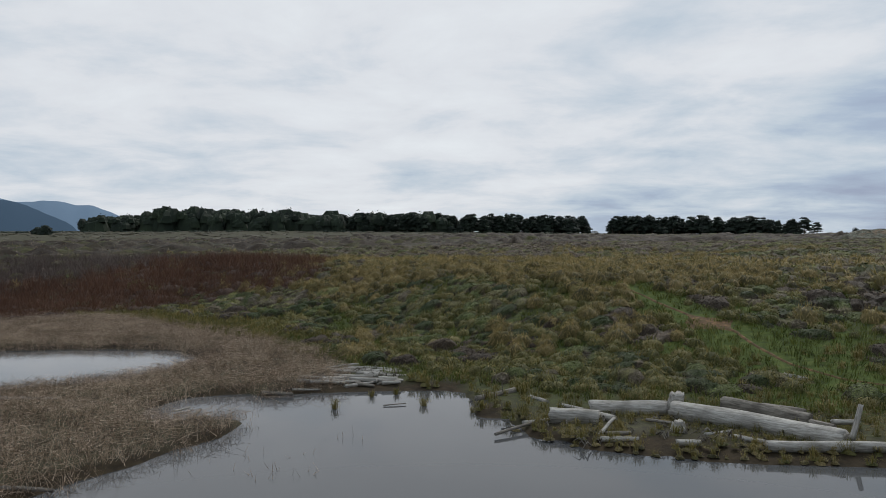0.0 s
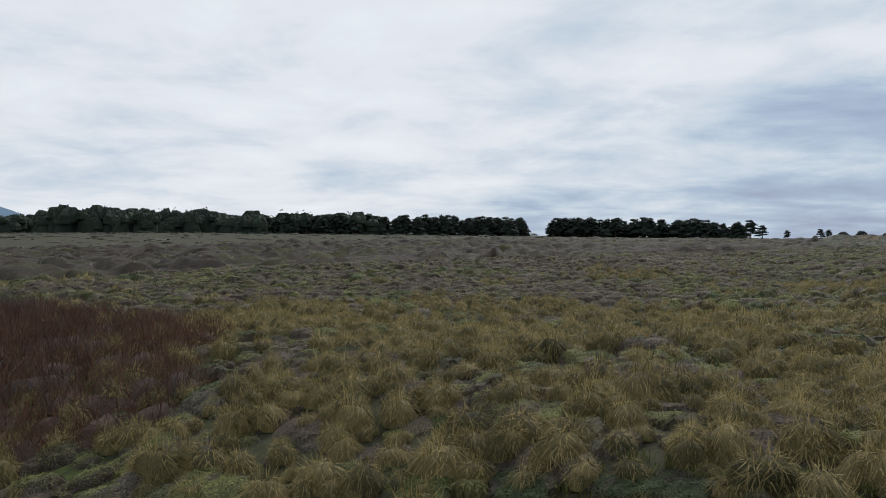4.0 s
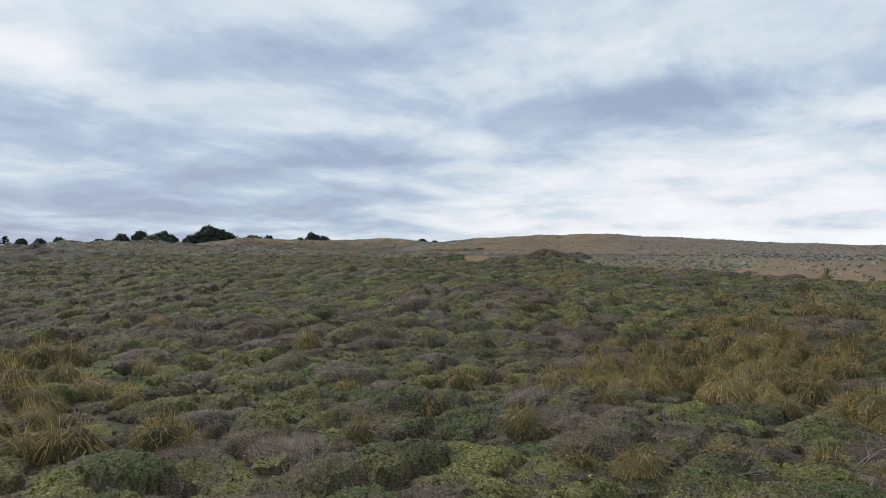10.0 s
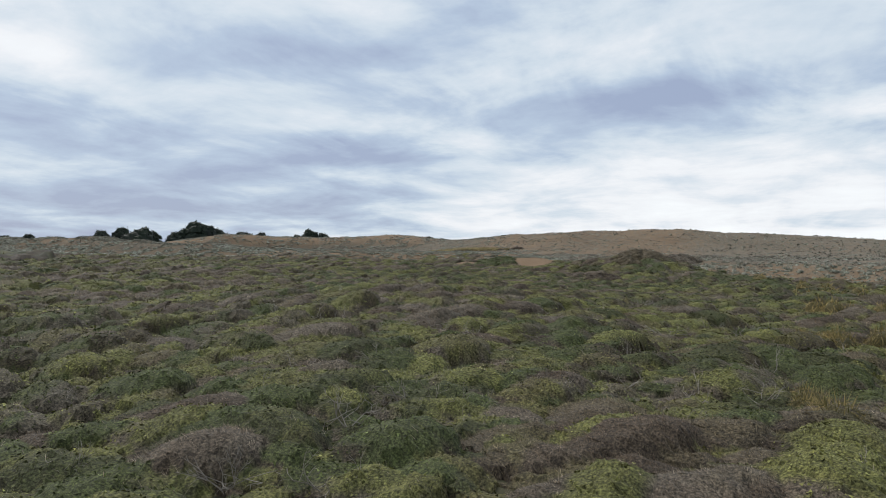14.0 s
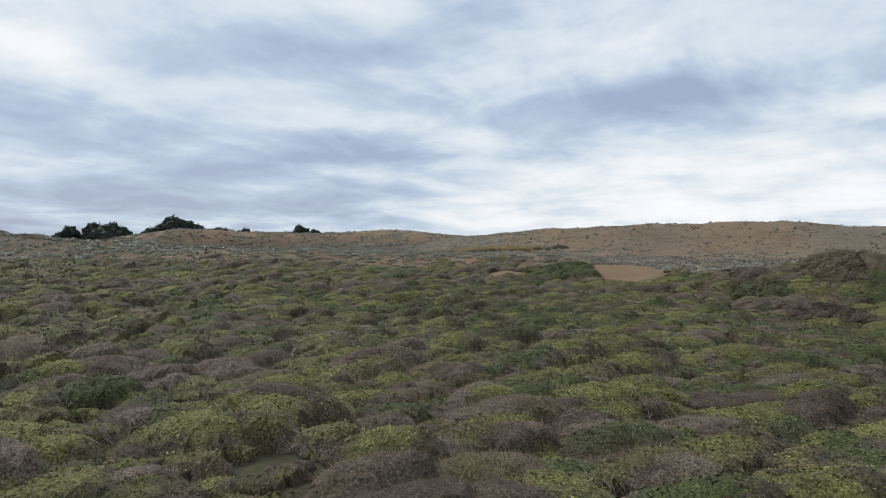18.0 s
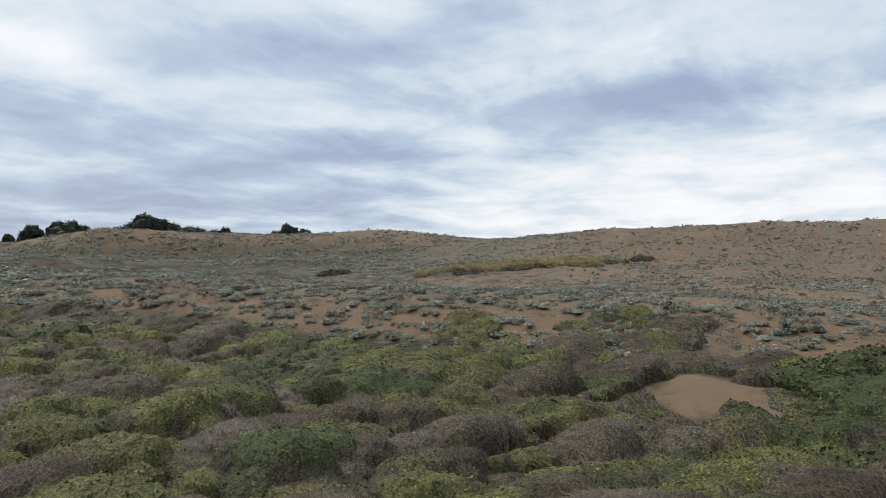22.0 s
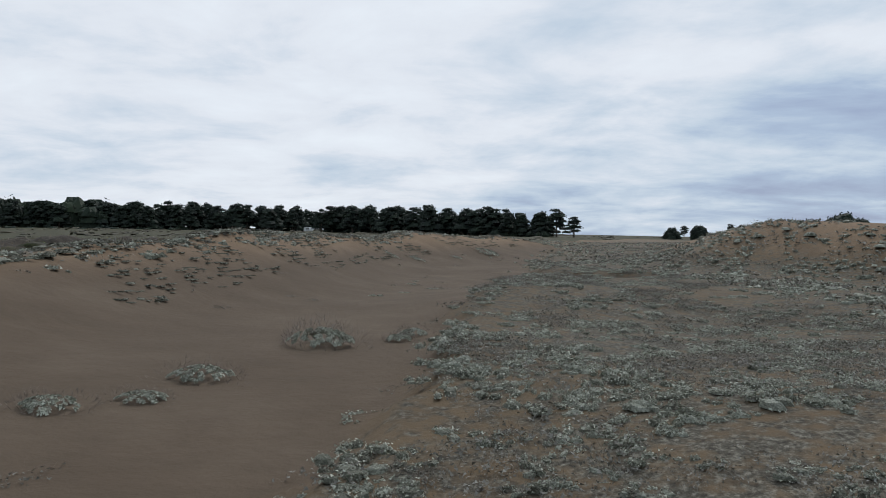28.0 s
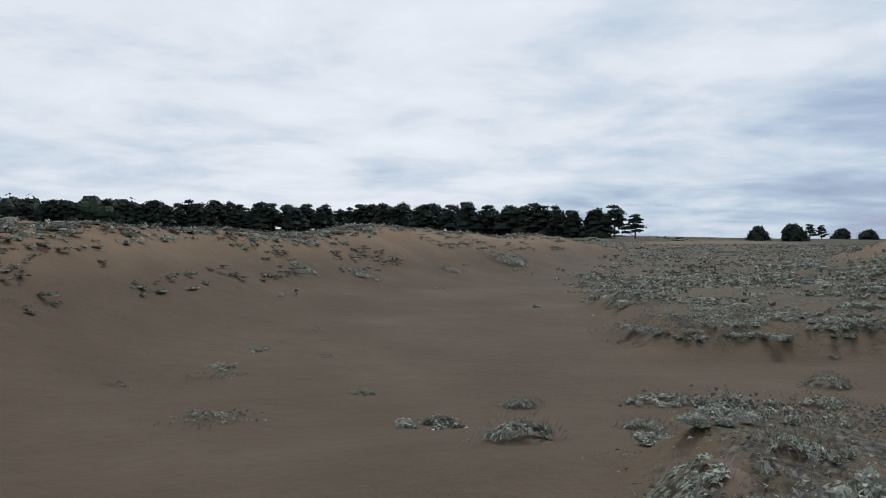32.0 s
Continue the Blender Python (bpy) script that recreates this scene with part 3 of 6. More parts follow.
def dome(around, up, lumps, squash=0.55, sink=0.12, ph=None):
    """A lumpy closed-topped cushion of radius 1."""
    ph = rng.uniform(0, 6.28, 3) if ph is None else ph
    verts = []
    for j in range(up):
        e = j / up * math.pi / 2
        for i in range(around):
            a = 2 * math.pi * i / around
            r = float(lumpy(a, e, lumps, ph))
            verts.append((r * math.cos(e) * math.cos(a), r * math.cos(e) * math.sin(a), squash * r * math.sin(e) - sink))
    verts.append((0, 0, squash - sink))
    tris = []
    for j in range(up - 1):
        for i in range(around):
            a, b_ = j * around + i, j * around + (i + 1) % around
            tris += [(a, b_, b_ + around), (a, b_ + around, a + around)]
    top = (up - 1) * around
    tris += [(top + i, top + (i + 1) % around, len(verts) - 1) for i in range(around)]
    return np.array(verts), np.array(tris)


def shell_points(n, lumps, squash, sink, ph=None):
    """Points over a lumpy cushion and their outward ways."""
    ph = rng.uniform(0, 6.28, 3) if ph is None else ph
    a = rng.uniform(0, 2 * math.pi, n)
    e = np.arcsin(rng.uniform(0.02, 1, n))
    r = lumpy(a, e, lumps, ph) * rng.uniform(0.93, 1.07, n)
    p = np.stack([r * np.cos(e) * np.cos(a), r * np.cos(e) * np.sin(a), squash * r * np.sin(e) - sink], 1)
    out = unit(np.stack([np.cos(e) * np.cos(a), np.cos(e) * np.sin(a), np.sin(e) / squash * 0.8 + 0.2], 1))
    return p, out


def leaves(p, out, size, tilt=0.5, slim=0.6):
    """A leaf at each point: a rhomb of two triangles, turned at random about the outward way."""
    n = len(p)
    rnd = unit(rng.normal(size=(n, 3)))
    nor = unit(out + tilt * rnd)
    u = unit(np.cross(nor, unit(rng.normal(size=(n, 3)))))
    w = np.cross(nor, u)
    s = size * rng.uniform(0.6, 1.35, (n, 1))
    quad = np.stack([p - u * s, p - w * s * slim, p + u * s, p + w * s * slim], 1)
    base = np.arange(n)[:, None] * 4
    return quad.reshape(-1, 3), np.concatenate([base + [0, 1, 2], base + [0, 2, 3]])


def flakes(p, out, size, tilt=0.8):
    """A leaf at each point as one triangle."""
    n = len(p)
    nor = unit(out + tilt * unit(rng.normal(size=(n, 3))))
    u = unit(np.cross(nor, rng.normal(size=(n, 3))))
    w = np.cross(nor, u)
    s = size * rng.uniform(0.6, 1.4, (n, 1))
    v = np.stack([p - u * s, p + u * s * 0.7 - w * s * 0.75, p + u * s * 0.7 + w * s * 0.75], 1)
    return v.reshape(-1, 3), np.arange(3 * n).reshape(n, 3)


def spikes(p, out, length, width, sway=0.5, droop=0.0):
    """Thin stems, each one a long triangle."""
    n = len(p)
    d = unit(out + sway * rng.normal(size=(n, 3)))
    ln = length * rng.uniform(0.6, 1.3, (n, 1))
    u = unit(np.cross(d, rng.normal(size=(n, 3)))) * width
    tip = p + d * ln
    tip[:, 2] -= droop * ln[:, 0]
    v = np.stack([p - u, p + u, tip], 1).reshape(-1, 3)
    return v, np.arange(3 * n).reshape(n, 3)


def blades(n, reach, tall, width, root=0.3, bend=0.5):
    """Arching grass blades from one root: two joints each."""
    a, lean = rng.uniform(0, 2 * math.pi, n), rng.uniform(0.1, 1.0, n) ** 0.7
    ways = np.stack([np.cos(a), np.sin(a)], 1)
    start = ways * (root * rng.uniform(0, 1, (n, 1)))
    ln = rng.uniform(0.65, 1.15, n)
    mid = start + ways * (reach * 0.38 * lean * ln)[:, None]
    end = start + ways * (reach * lean * ln)[:, None]
    zm, ze = tall * ln * (1 - 0.25 * lean), tall * ln * (1.12 - (0.35 + bend) * lean)
    side = np.stack([-ways[:, 1], ways[:, 0]], 1) * width
    turn = rng.uniform(-0.6, 0.6, (n, 1))
    side = side + ways * width * turn
    P = lambda xy, z: np.concatenate([xy, z[:, None]], 1)
    z0 = np.full(n, -0.04)
    v = np.stack([P(start - side, z0), P(start + side, z0), P(mid + 0.8 * side, zm), P(mid - 0.8 * side, zm), P(end, ze)], 1)
    base = np.arange(n)[:, None] * 5
    return v.reshape(-1, 3), np.concatenate([base + [0, 1, 2], base + [0, 2, 3], base + [3, 2, 4]])


def joined(parts):
    """Parts of (verts, tris, slot) as one pattern."""
    V, T, S, o = [], [], [], 0
    for v, t, s in parts:
        V.append(v)
        T.append(t + o)
        S.append(np.full(len(t), s))
        o += len(v)
    return np.concatenate(V), np.concatenate(T), np.concatenate(S)


def strew(name, patterns, x, y, size, mats, stretch=0.35, lift=0.0, tall=None, lean=0.1, smooth=False):
    """Joins turned and stretched copies of the patterns, standing on the ground at (x, y), into one object."""
    V, T, S, o = [], [], [], 0
    if len(x) == 0:
        return None
    z = ground_height(x, y) + lift
    which = rng.integers(0, len(patterns), len(x))
    tall = np.ones(len(x)) if tall is None else tall
    for k, (v, t, s) in enumerate(patterns):
        pick = np.nonzero(which == k)[0]
        if len(pick) == 0:
            continue
        a = rng.uniform(0, 2 * math.pi, len(pick))
        sx = size[pick] * rng.uniform(1 - stretch, 1 + stretch, len(pick))
        sy = size[pick] ** 2 / sx
        sz = size[pick] * rng.uniform(0.75, 1.2, len(pick)) * tall[pick]
        px, py, pz = v[:, 0][None] * sx[:, None], v[:, 1][None] * sy[:, None], v[:, 2][None] * sz[:, None]
        ca, sa = np.cos(a)[:, None], np.sin(a)[:, None]
        lx, ly = rng.normal(0, lean, (2, len(pick), 1))
        wx, wy = px * ca - py * sa + pz * lx + x[pick][:, None], px * sa + py * ca + pz * ly + y[pick][:, None]
        V.append(np.stack([wx, wy, pz + z[pick][:, None]], -1).reshape(-1, 3))
        T.append((t[None] + (np.arange(len(pick)) * len(v))[:, None, None]).reshape(-1, 3) + o)
        S.append(np.tile(s, len(pick)))
        o += len(pick) * len(v)
    return add_mesh(name, np.concatenate(V), np.concatenate(T), mats, np.concatenate(S), smooth)


def lobes(n):
    """Places and sizes of the swellings that make up a bush: one broad, the rest round it."""
    a = rng.uniform(0, 6.28) + np.arange(n) * 2.4
    r = rng.uniform(0.45, 0.72, n)
    return [(0.0, 0.0, 0.0, 0.82)] + [(ri * math.cos(ai), ri * math.sin(ai), rng.uniform(-0.06, 0.12), rng.uniform(0.36, 0.56)) for ai, ri in zip(a, r)]


def cushion(n, leaf, lumps=0.22, squash=0.62, sink=0.12, around=9, up=3, kind="leaf", swell=4, share=0.0):
    """A bush of several swellings: inner twigs, and a shell of leaves, of bare twigs, or of both."""
    out_parts = []
    spots = lobes(swell)
    area = sum(s * s for *_, s in spots)
    for i, (bx, by, bz, s) in enumerate(spots):
        ph = rng.uniform(0, 6.28, 3)
        d = dome(around if i == 0 else max(6, around - 3), up if i == 0 else 3, lumps, squash, sink, ph)
        at = np.array([bx, by, bz + (0.0 if i == 0 else 0.10)])
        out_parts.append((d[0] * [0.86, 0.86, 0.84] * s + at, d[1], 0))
        k = max(3, int(n * s * s / area))
        p, out = shell_points(k, lumps, squash, sink, ph)
        p = p * s + at
        bare = k if kind == "twig" else int(k * share)
        if bare < k:
            out_parts.append((*leaves(p[bare:], out[bare:], leaf), 1))
        if bare:
            out_parts.append((*spikes(p[:bare] - out[:bare] * leaf, out[:bare], leaf * 3.0, leaf * 0.24, 0.6), 1 if kind == "twig" else 2))
    return joined(out_parts)


def tussock(n, width):
    """A mop of fine grass: a round mound combed downwards, with loose ends round its head."""
    d = dome(11, 4, 0.16, 0.8, 0.12)
    a = rng.uniform(0, 2 * math.pi, n)
    e0 = np.arcsin(rng.uniform(0.12, 1, n))
    e1 = e0 - rng.uniform(0.2, 0.6, n)
    way = np.stack([np.cos(a), np.sin(a)], 1)
    side = np.stack([-way[:, 1], way[:, 0]], 1)
    out = rng.uniform(1.02, 1.22, n)
    loose = rng.uniform(0, 1, n) < 0.3
    r0, z0 = 0.60 * np.cos(e0), 0.62 * np.sin(e0) - 0.04
    r1 = np.where(loose, r0 + 0.20 * np.cos(e0) + rng.normal(0, 0.06, n), 0.66 * out * np.cos(e1))
    z1 = np.where(loose, z0 + 0.26 * np.sin(e0) + 0.06, np.maximum(0.66 * out * np.sin(e1) - 0.02, -0.06))
    sway = rng.normal(0, 0.13, n)
    P = lambda r, z, k: np.concatenate([way * r[:, None] + side * (sway * k)[:, None], z[:, None]], 1)
    flat = np.concatenate([side, rng.normal(0, 0.3, (n, 1))], 1) * width
    v = np.stack([P(r0, z0, 0) - flat, P(r0, z0, 0) + flat, P(r1, z1, 1.0)], 1).reshape(-1, 3)
    # core coloured dark for the green-brown base and the shade between blades
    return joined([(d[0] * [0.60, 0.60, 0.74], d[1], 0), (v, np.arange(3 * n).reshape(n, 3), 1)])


COARSE_BUSH = [cushion(5, 0.30, 0.3, around=6, up=2, swell=1) for _ in range(4)]


def jittered(x0, x1, y0, y1, gap):
    gx, gy = np.meshgrid(np.arange(x0, x1, gap), np.arange(y0, y1, gap))
    return (gx + rng.uniform(-0.48, 0.48, gx.shape) * gap).ravel(), (gy + rng.uniform(-0.48, 0.48, gy.shape) * gap).ravel()


def route_distance(x, y):
    return along_line(x, y, ROUTE)[0]


def tussock_share(x, y):
    core = 1.3 * np.exp(-((x - 4) / 34) ** 4 - ((y - 66) / 27) ** 6) * (1 - 0.75 * step((x + 2 * y - 190) / 24)) + 1.6 * np.exp(-((x - 36) / 11) ** 2 - ((y - 100) / 6) ** 2)
    core = core * (1 - 0.9 * np.exp(-((x - 17) / 8) ** 4 - ((y - 102) / 9) ** 4))
    core = core * step((y - np.interp(x, [-20, -8, 0, 4, 9], [64, 54, 52, 42, 38])) / 7)
    return np.clip(core * np.clip(-0.42 + 1.9 * value_noise(x, y, 5, 21), 0.05, 1) + 0.4 * (value_noise(x, y, 7, 22) > 0.66) * (y < 125) * (np.hypot(x - 17, y - 102) > 11) + 0.55 * np.exp(-((x - 3) / 5) ** 2 - ((y - 90) / 3.5) ** 2), 0, 0.97)


def shore_foot(x):
    return np.interp(x, [-80, -40, -25, -12, -3, 8, 30], [72, 64, 60, 46, 31, 23, 21])


def on_bank(x, y):
    """The green slope between the pond and the tussocks."""
    top = np.interp(x, [-18, 0, 8, 14, 22, 50], [60, 56, 52, 50, 47, 42]) + 9 * (value_noise(x, y, 8, 57) - 0.5)
    return (x > -18) & (x < 60) & (y < top)


def on_heath(x, y):
    ok = (y > shore_foot(x) + 2.5) & (dune_side(x, y) < -0.8 + 13 * np.maximum(0, value_noise(x, y, 3.4, 24, 2) - 0.5)) & (pond_depth(x, y) < -1.5) & (smooth_path(x, y) > 1.0)
    slip = np.minimum(np.hypot(x - 140.4, (y - 160.5) * 1.4) / 1.9, np.hypot(x - 143.2, (y - 151.3) * 1.4) / 4.2)
    return ok & (slip > 1.1)


TONE_GAIN = 0.77
# base colours of the plants of the heath, from bare brown twigs to bright leaf
TONES = np.array([(0.104, 0.078, 0.054), (0.172, 0.140, 0.104), (0.130, 0.104, 0.064), (0.146, 0.134, 0.054), (0.152, 0.150, 0.050), (0.186, 0.186, 0.060), (0.080, 0.084, 0.034), (0.090, 0.106, 0.037), (0.046, 0.062, 0.020), (0.098, 0.118, 0.034), (0.074, 0.056, 0.040)]) * TONE_GAIN


def tint(ob, colours):
    layer = ob.data.color_attributes.new("tone", "FLOAT_COLOR", "POINT")
    layer.data.foreach_set("color", np.ascontiguousarray(np.concatenate([colours, np.ones((len(colours), 1))], 1), np.float32).ravel())


def cushions(box, gap, size, shift):
    """Bushes of the heath: place, half widths, turn, height and tone of each."""
    x, y = jittered(*box, gap)
    keep = on_heath(x, y) & (rng.uniform(0, 1, len(x)) > tussock_share(x, y) * 0.5) & (rng.uniform(0, 1, len(x)) < 0.95)
    x, y = x[keep], y[keep]
    n = 0.5 + 0.42 * (value_noise(x, y, 16, 31, 3) - 0.5) + 0.55 * (value_noise(x, y, 4.5, 33, 2) - 0.5) + rng.normal(0, 0.15, len(x))
    n = n + shift + 0.035 + 0.03 * step((x - 60) / 30) + 0.035 * step((x - 95) / 20) - 0.01 * step((45 - x) / 30) - 0.10 * step((y - 112 - 0.5 * np.maximum(x, 0)) / 30) - 0.03 * step((70 - x) / 30) * step((y - 96) / 14) - 0.10 * np.exp(-((x - 20) / 30) ** 2 - ((y - 130) / 30) ** 2)
    big = value_noise(x, y, 20, 35, 2)
    old = step((x + 0.6 * y - 95) / 40)
    r = size * (0.75 + 0.35 * old * big) * np.minimum(np.exp(rng.normal(0, 0.42, len(x))), 2.0)
    h = r * rng.uniform(0.36, 0.9, len(x)) * (0.8 + 0.12 * old) * (1 - 0.5 * tussock_share(x, y))
    h = h * (1 - 0.22 * step((x - 25) / 30))
    edge = step((dune_side(x, y) + 4) / 4)
    h, r = h * (1 - 0.45 * edge), r * (1 - 0.2 * edge)
    ecc = rng.uniform(1.1, 2.0, len(x))
    kind = np.digitize(n, [0.30, 0.365, 0.42, 0.475, 0.545, 0.625, 0.71])
    # on the bank dark brown brush and green leafy bushes stand in patches, with grass between
    bank, patch = on_bank(x, y), value_noise(x, y, 6, 36, 2)
    kind = np.where(bank, np.where(patch > 0.52 - 0.12 * step((x - 10) / 8), rng.choice([10, 10, 0, 8], len(x)), rng.choice([8, 9, 9, 8, 3], len(x))), kind)
    keep = ~bank | (value_noise(x, y, 3.2, 38, 2) > 0.44) & (smooth_path(x, y) > 2.2)
    x, y, r, h, ecc, kind = (q[keep] for q in (x, y, r, h, ecc, kind))
    return x, y, r * np.sqrt(ecc), r / np.sqrt(ecc), rng.normal(-1.19, 0.55, len(x)), h, kind


def canopy(name, box, cell, gap, size, near, far, leafy, leaf, label, shift=0.0, gain=1.0):
    """The closed roof of the heath as one lumpy sheet, with single leaves and twigs standing out of it."""
    cx, cy, ra, rb, turn, ch, kind = cushions(box, gap, size, shift)
    d = route_distance(cx, cy)
    sel = (d > near - 3) & (d < far + 3)
    cx, cy, ra, rb, turn, ch, kind = (q[sel] for q in (cx, cy, ra, rb, turn, ch, kind))
    gx, gy = np.arange(box[0], box[1], cell), np.arange(box[2], box[3], cell)
    H, Q, W, K = np.zeros((len(gy), len(gx))), np.zeros((len(gy), len(gx))), np.zeros((len(gy), len(gx))), np.zeros((len(gy), len(gx)), int)
    for x, y, a, b_, t, h, k in zip(cx, cy, ra, rb, turn, ch, kind):
        i0, i1 = int((x - a - box[0]) / cell), int((x + a - box[0]) / cell) + 2
        j0, j1 = int((y - a - box[2]) / cell), int((y + a - box[2]) / cell) + 2
        i0, j0 = max(i0, 0), max(j0, 0)
        ux, uy = np.meshgrid(gx[i0:i1] - x, gy[j0:j1] - y)
        u, v = ux * math.cos(t) + uy * math.sin(t), uy * math.cos(t) - ux * math.sin(t)
        side = (ux * 0.37 - uy * 0.93) / a
        lee = 1 + 0.45 * side                                     # shorn by the sea wind: steep on one side
        q = h * lee * np.clip(1 - (u / a) ** 2 - (v / b_) ** 2, 0, 1) ** 0.44
        win = q > H[j0:j1, i0:i1]
        H[j0:j1, i0:i1][win] = q[win]
        K[j0:j1, i0:i1][win] = k
        W[j0:j1, i0:i1][win] = side[win]
        Q[j0:j1, i0:i1][win] = (q / h)[win]
    X, Y = np.meshgrid(gx, gy)
    live = H > 0.02
    route = np.full(X.shape, 1e9)
    route[live] = route_distance(X[live], Y[live])
    live &= (route >= near) & (route < far) & np.where(live, dune_side(X, Y) < 6, False)
    jj, ii = np.nonzero(live[:-1, :-1] | live[1:, :-1] | live[:-1, 1:] | live[1:, 1:])
    use = np.zeros(X.shape, bool)
    for dj in (0, 1):
        for di in (0, 1):
            use[jj + dj, ii + di] = True
    index = np.full(X.shape, -1)
    index[use] = np.arange(use.sum())
    px, py, ph = X[use], Y[use], H[use]
    lump = (value_noise(px, py, 0.36, 37, 2) - 0.5) * np.minimum(0.12, 1.1 * ph + 0.02) + (value_noise(px, py, 1.0, 39, 1) - 0.5) * 0.15 * np.minimum(1, ph * 3)
    base = ground_height(px, py)
    rim = live[use]
    pz = base + np.where(rim & (ph > 0.02), ph + lump + np.where(K[use] > 2, 1.0, 0.5) * rng.normal(0, min(0.018, cell * 0.3), len(px)), -0.14)
    jx, jy = rng.uniform(-0.42, 0.42, (2, len(px))) * cell
    a, b_, c, d4 = index[jj, ii], index[jj, ii + 1], index[jj + 1, ii + 1], index[jj + 1, ii]
    tris = np.concatenate([np.stack([a, b_, c], 1), np.stack([a, c, d4], 1)])
    ob = add_mesh(name, np.stack([px + jx, py + jy, pz], 1), tris, [M["roof"]], smooth=True)
    drift = np.where(K[use] > 7, K[use], np.clip(K[use] + np.round(4.2 * (value_noise(px, py, 0.9, 45, 2) - 0.5)), 0, 7)).astype(int)
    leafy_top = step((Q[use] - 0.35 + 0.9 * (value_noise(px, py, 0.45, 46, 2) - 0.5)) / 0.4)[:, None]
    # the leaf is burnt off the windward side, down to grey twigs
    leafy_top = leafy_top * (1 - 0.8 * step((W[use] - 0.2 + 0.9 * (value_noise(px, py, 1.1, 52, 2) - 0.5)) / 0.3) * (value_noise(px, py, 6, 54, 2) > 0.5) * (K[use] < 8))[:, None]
    skirt = TONES[np.where(K[use] > 7, 10, np.where(value_noise(px, py, 2.2, 48, 1) > 0.5, 0, 1))] * 0.8      # bare twigs under the leafy top, darkened by 0.8 as shade in the gaps
    own = 0.55 * TONES[K[use]] + 0.45 * TONES[drift]
    # the roof is coloured darker than its leaves, for shade between them
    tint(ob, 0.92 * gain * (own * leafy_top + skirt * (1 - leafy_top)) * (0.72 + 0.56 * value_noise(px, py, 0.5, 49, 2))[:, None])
    tagged(ob, label, "shrub", kind="stuff")
    ob.data.polygons.foreach_set("use_smooth", np.full(len(tris), cell > 0.6, dtype=bool))
    # leaves and twigs standing out of it
    n = int(leafy * live.sum() * cell * cell)
    lj, li = np.nonzero(live & (H > 0.08))
    weight = np.where(K[lj, li] <= 2, 2.2, 1.0)
    pick = rng.choice(len(lj), n, p=weight / weight.sum())
    lj, li = lj[pick], li[pick]
    gz = np.zeros(X.shape)
    gz[use] = pz
    fx, fy = rng.uniform(-0.5, 0.5, (2, n)) * cell
    e = np.clip(lj, 1, len(gy) - 2), np.clip(li, 1, len(gx) - 2)
    sx, sy = (H[e[0], e[1] + 1] - H[e[0], e[1] - 1]) / (2 * cell), (H[e[0] + 1, e[1]] - H[e[0] - 1, e[1]]) / (2 * cell)
    sx, sy = np.clip(sx, -1.2, 1.2), np.clip(sy, -1.2, 1.2)
    p = np.stack([gx[li] + fx, gy[lj] + fy, gz[lj, li] + sx * fx + sy * fy], 1)
    out = unit(np.stack([-sx, -sy, np.ones(n)], 1))
    burnt = (W[lj, li] > 0.3) & (rng.uniform(0, 1, n) < 0.35) & (K[lj, li] < 8)
    tone = 1.1 * TONES[np.where(burnt, 1, K[lj, li])] * rng.uniform(0.5, 1.55, (n, 1))
    twig = (K[lj, li] <= 2) | burnt
    tv, tt = spikes(p[twig] - 0.03 * out[twig], unit(out[twig] + [-0.25, 0.62, 0.15]), 0.06 + leaf * 2.2, leaf * 0.13, 0.4)
    q, o = p[~twig], out[~twig]
    m = len(q)
    nor = unit(o + 0.55 * rng.normal(size=(m, 3)))
    u = unit(np.cross(nor, rng.normal(size=(m, 3))))
    w = np.cross(nor, u)
    s = leaf * rng.uniform(0.6, 1.4, (m, 1))
    q = q + o * leaf * 0.5
    lv = np.stack([q - u * s, q + u * s * 0.7 - w * s * 0.6, q + u * s * 0.7 + w * s * 0.6], 1).reshape(-1, 3)
    ob = add_mesh("heath_leaves", np.concatenate([tv, lv]), np.concatenate([tt, np.arange(3 * m).reshape(m, 3) + len(tv)]), [M["tone_leaf"]])
    tint(ob, np.concatenate([np.repeat(tone[twig] * 1.9, 3, 0), np.repeat(tone[~twig], 3, 0)]))
    tagged(ob, "small olive leaves and grey twig ends of the heath", "shrub", kind="stuff")


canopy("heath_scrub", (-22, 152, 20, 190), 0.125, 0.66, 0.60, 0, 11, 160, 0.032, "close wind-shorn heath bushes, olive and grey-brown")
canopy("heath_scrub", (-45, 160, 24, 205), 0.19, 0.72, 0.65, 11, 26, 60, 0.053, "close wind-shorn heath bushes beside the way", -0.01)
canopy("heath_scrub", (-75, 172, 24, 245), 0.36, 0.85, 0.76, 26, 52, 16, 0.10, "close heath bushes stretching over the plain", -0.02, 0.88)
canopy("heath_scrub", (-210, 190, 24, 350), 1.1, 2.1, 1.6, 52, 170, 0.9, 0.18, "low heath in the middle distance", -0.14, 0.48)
x, y = jittered(-460, 320, 60, 780, 21.0)
keep = on_heath(x, y) & (route_distance(x, y) > 165) & (rng.uniform(0, 1, len(x)) < 0.8)
x, y = x[keep], y[keep]
ob = strew("heath_scrub", COARSE_BUSH, x, y, rng.uniform(2.5, 5.5, len(x)), [M["inner"], M["inner"]], tall=np.full(len(x), 0.35))
tagged(ob, "patchy heath far across the plain", "shrub", kind="stuff")


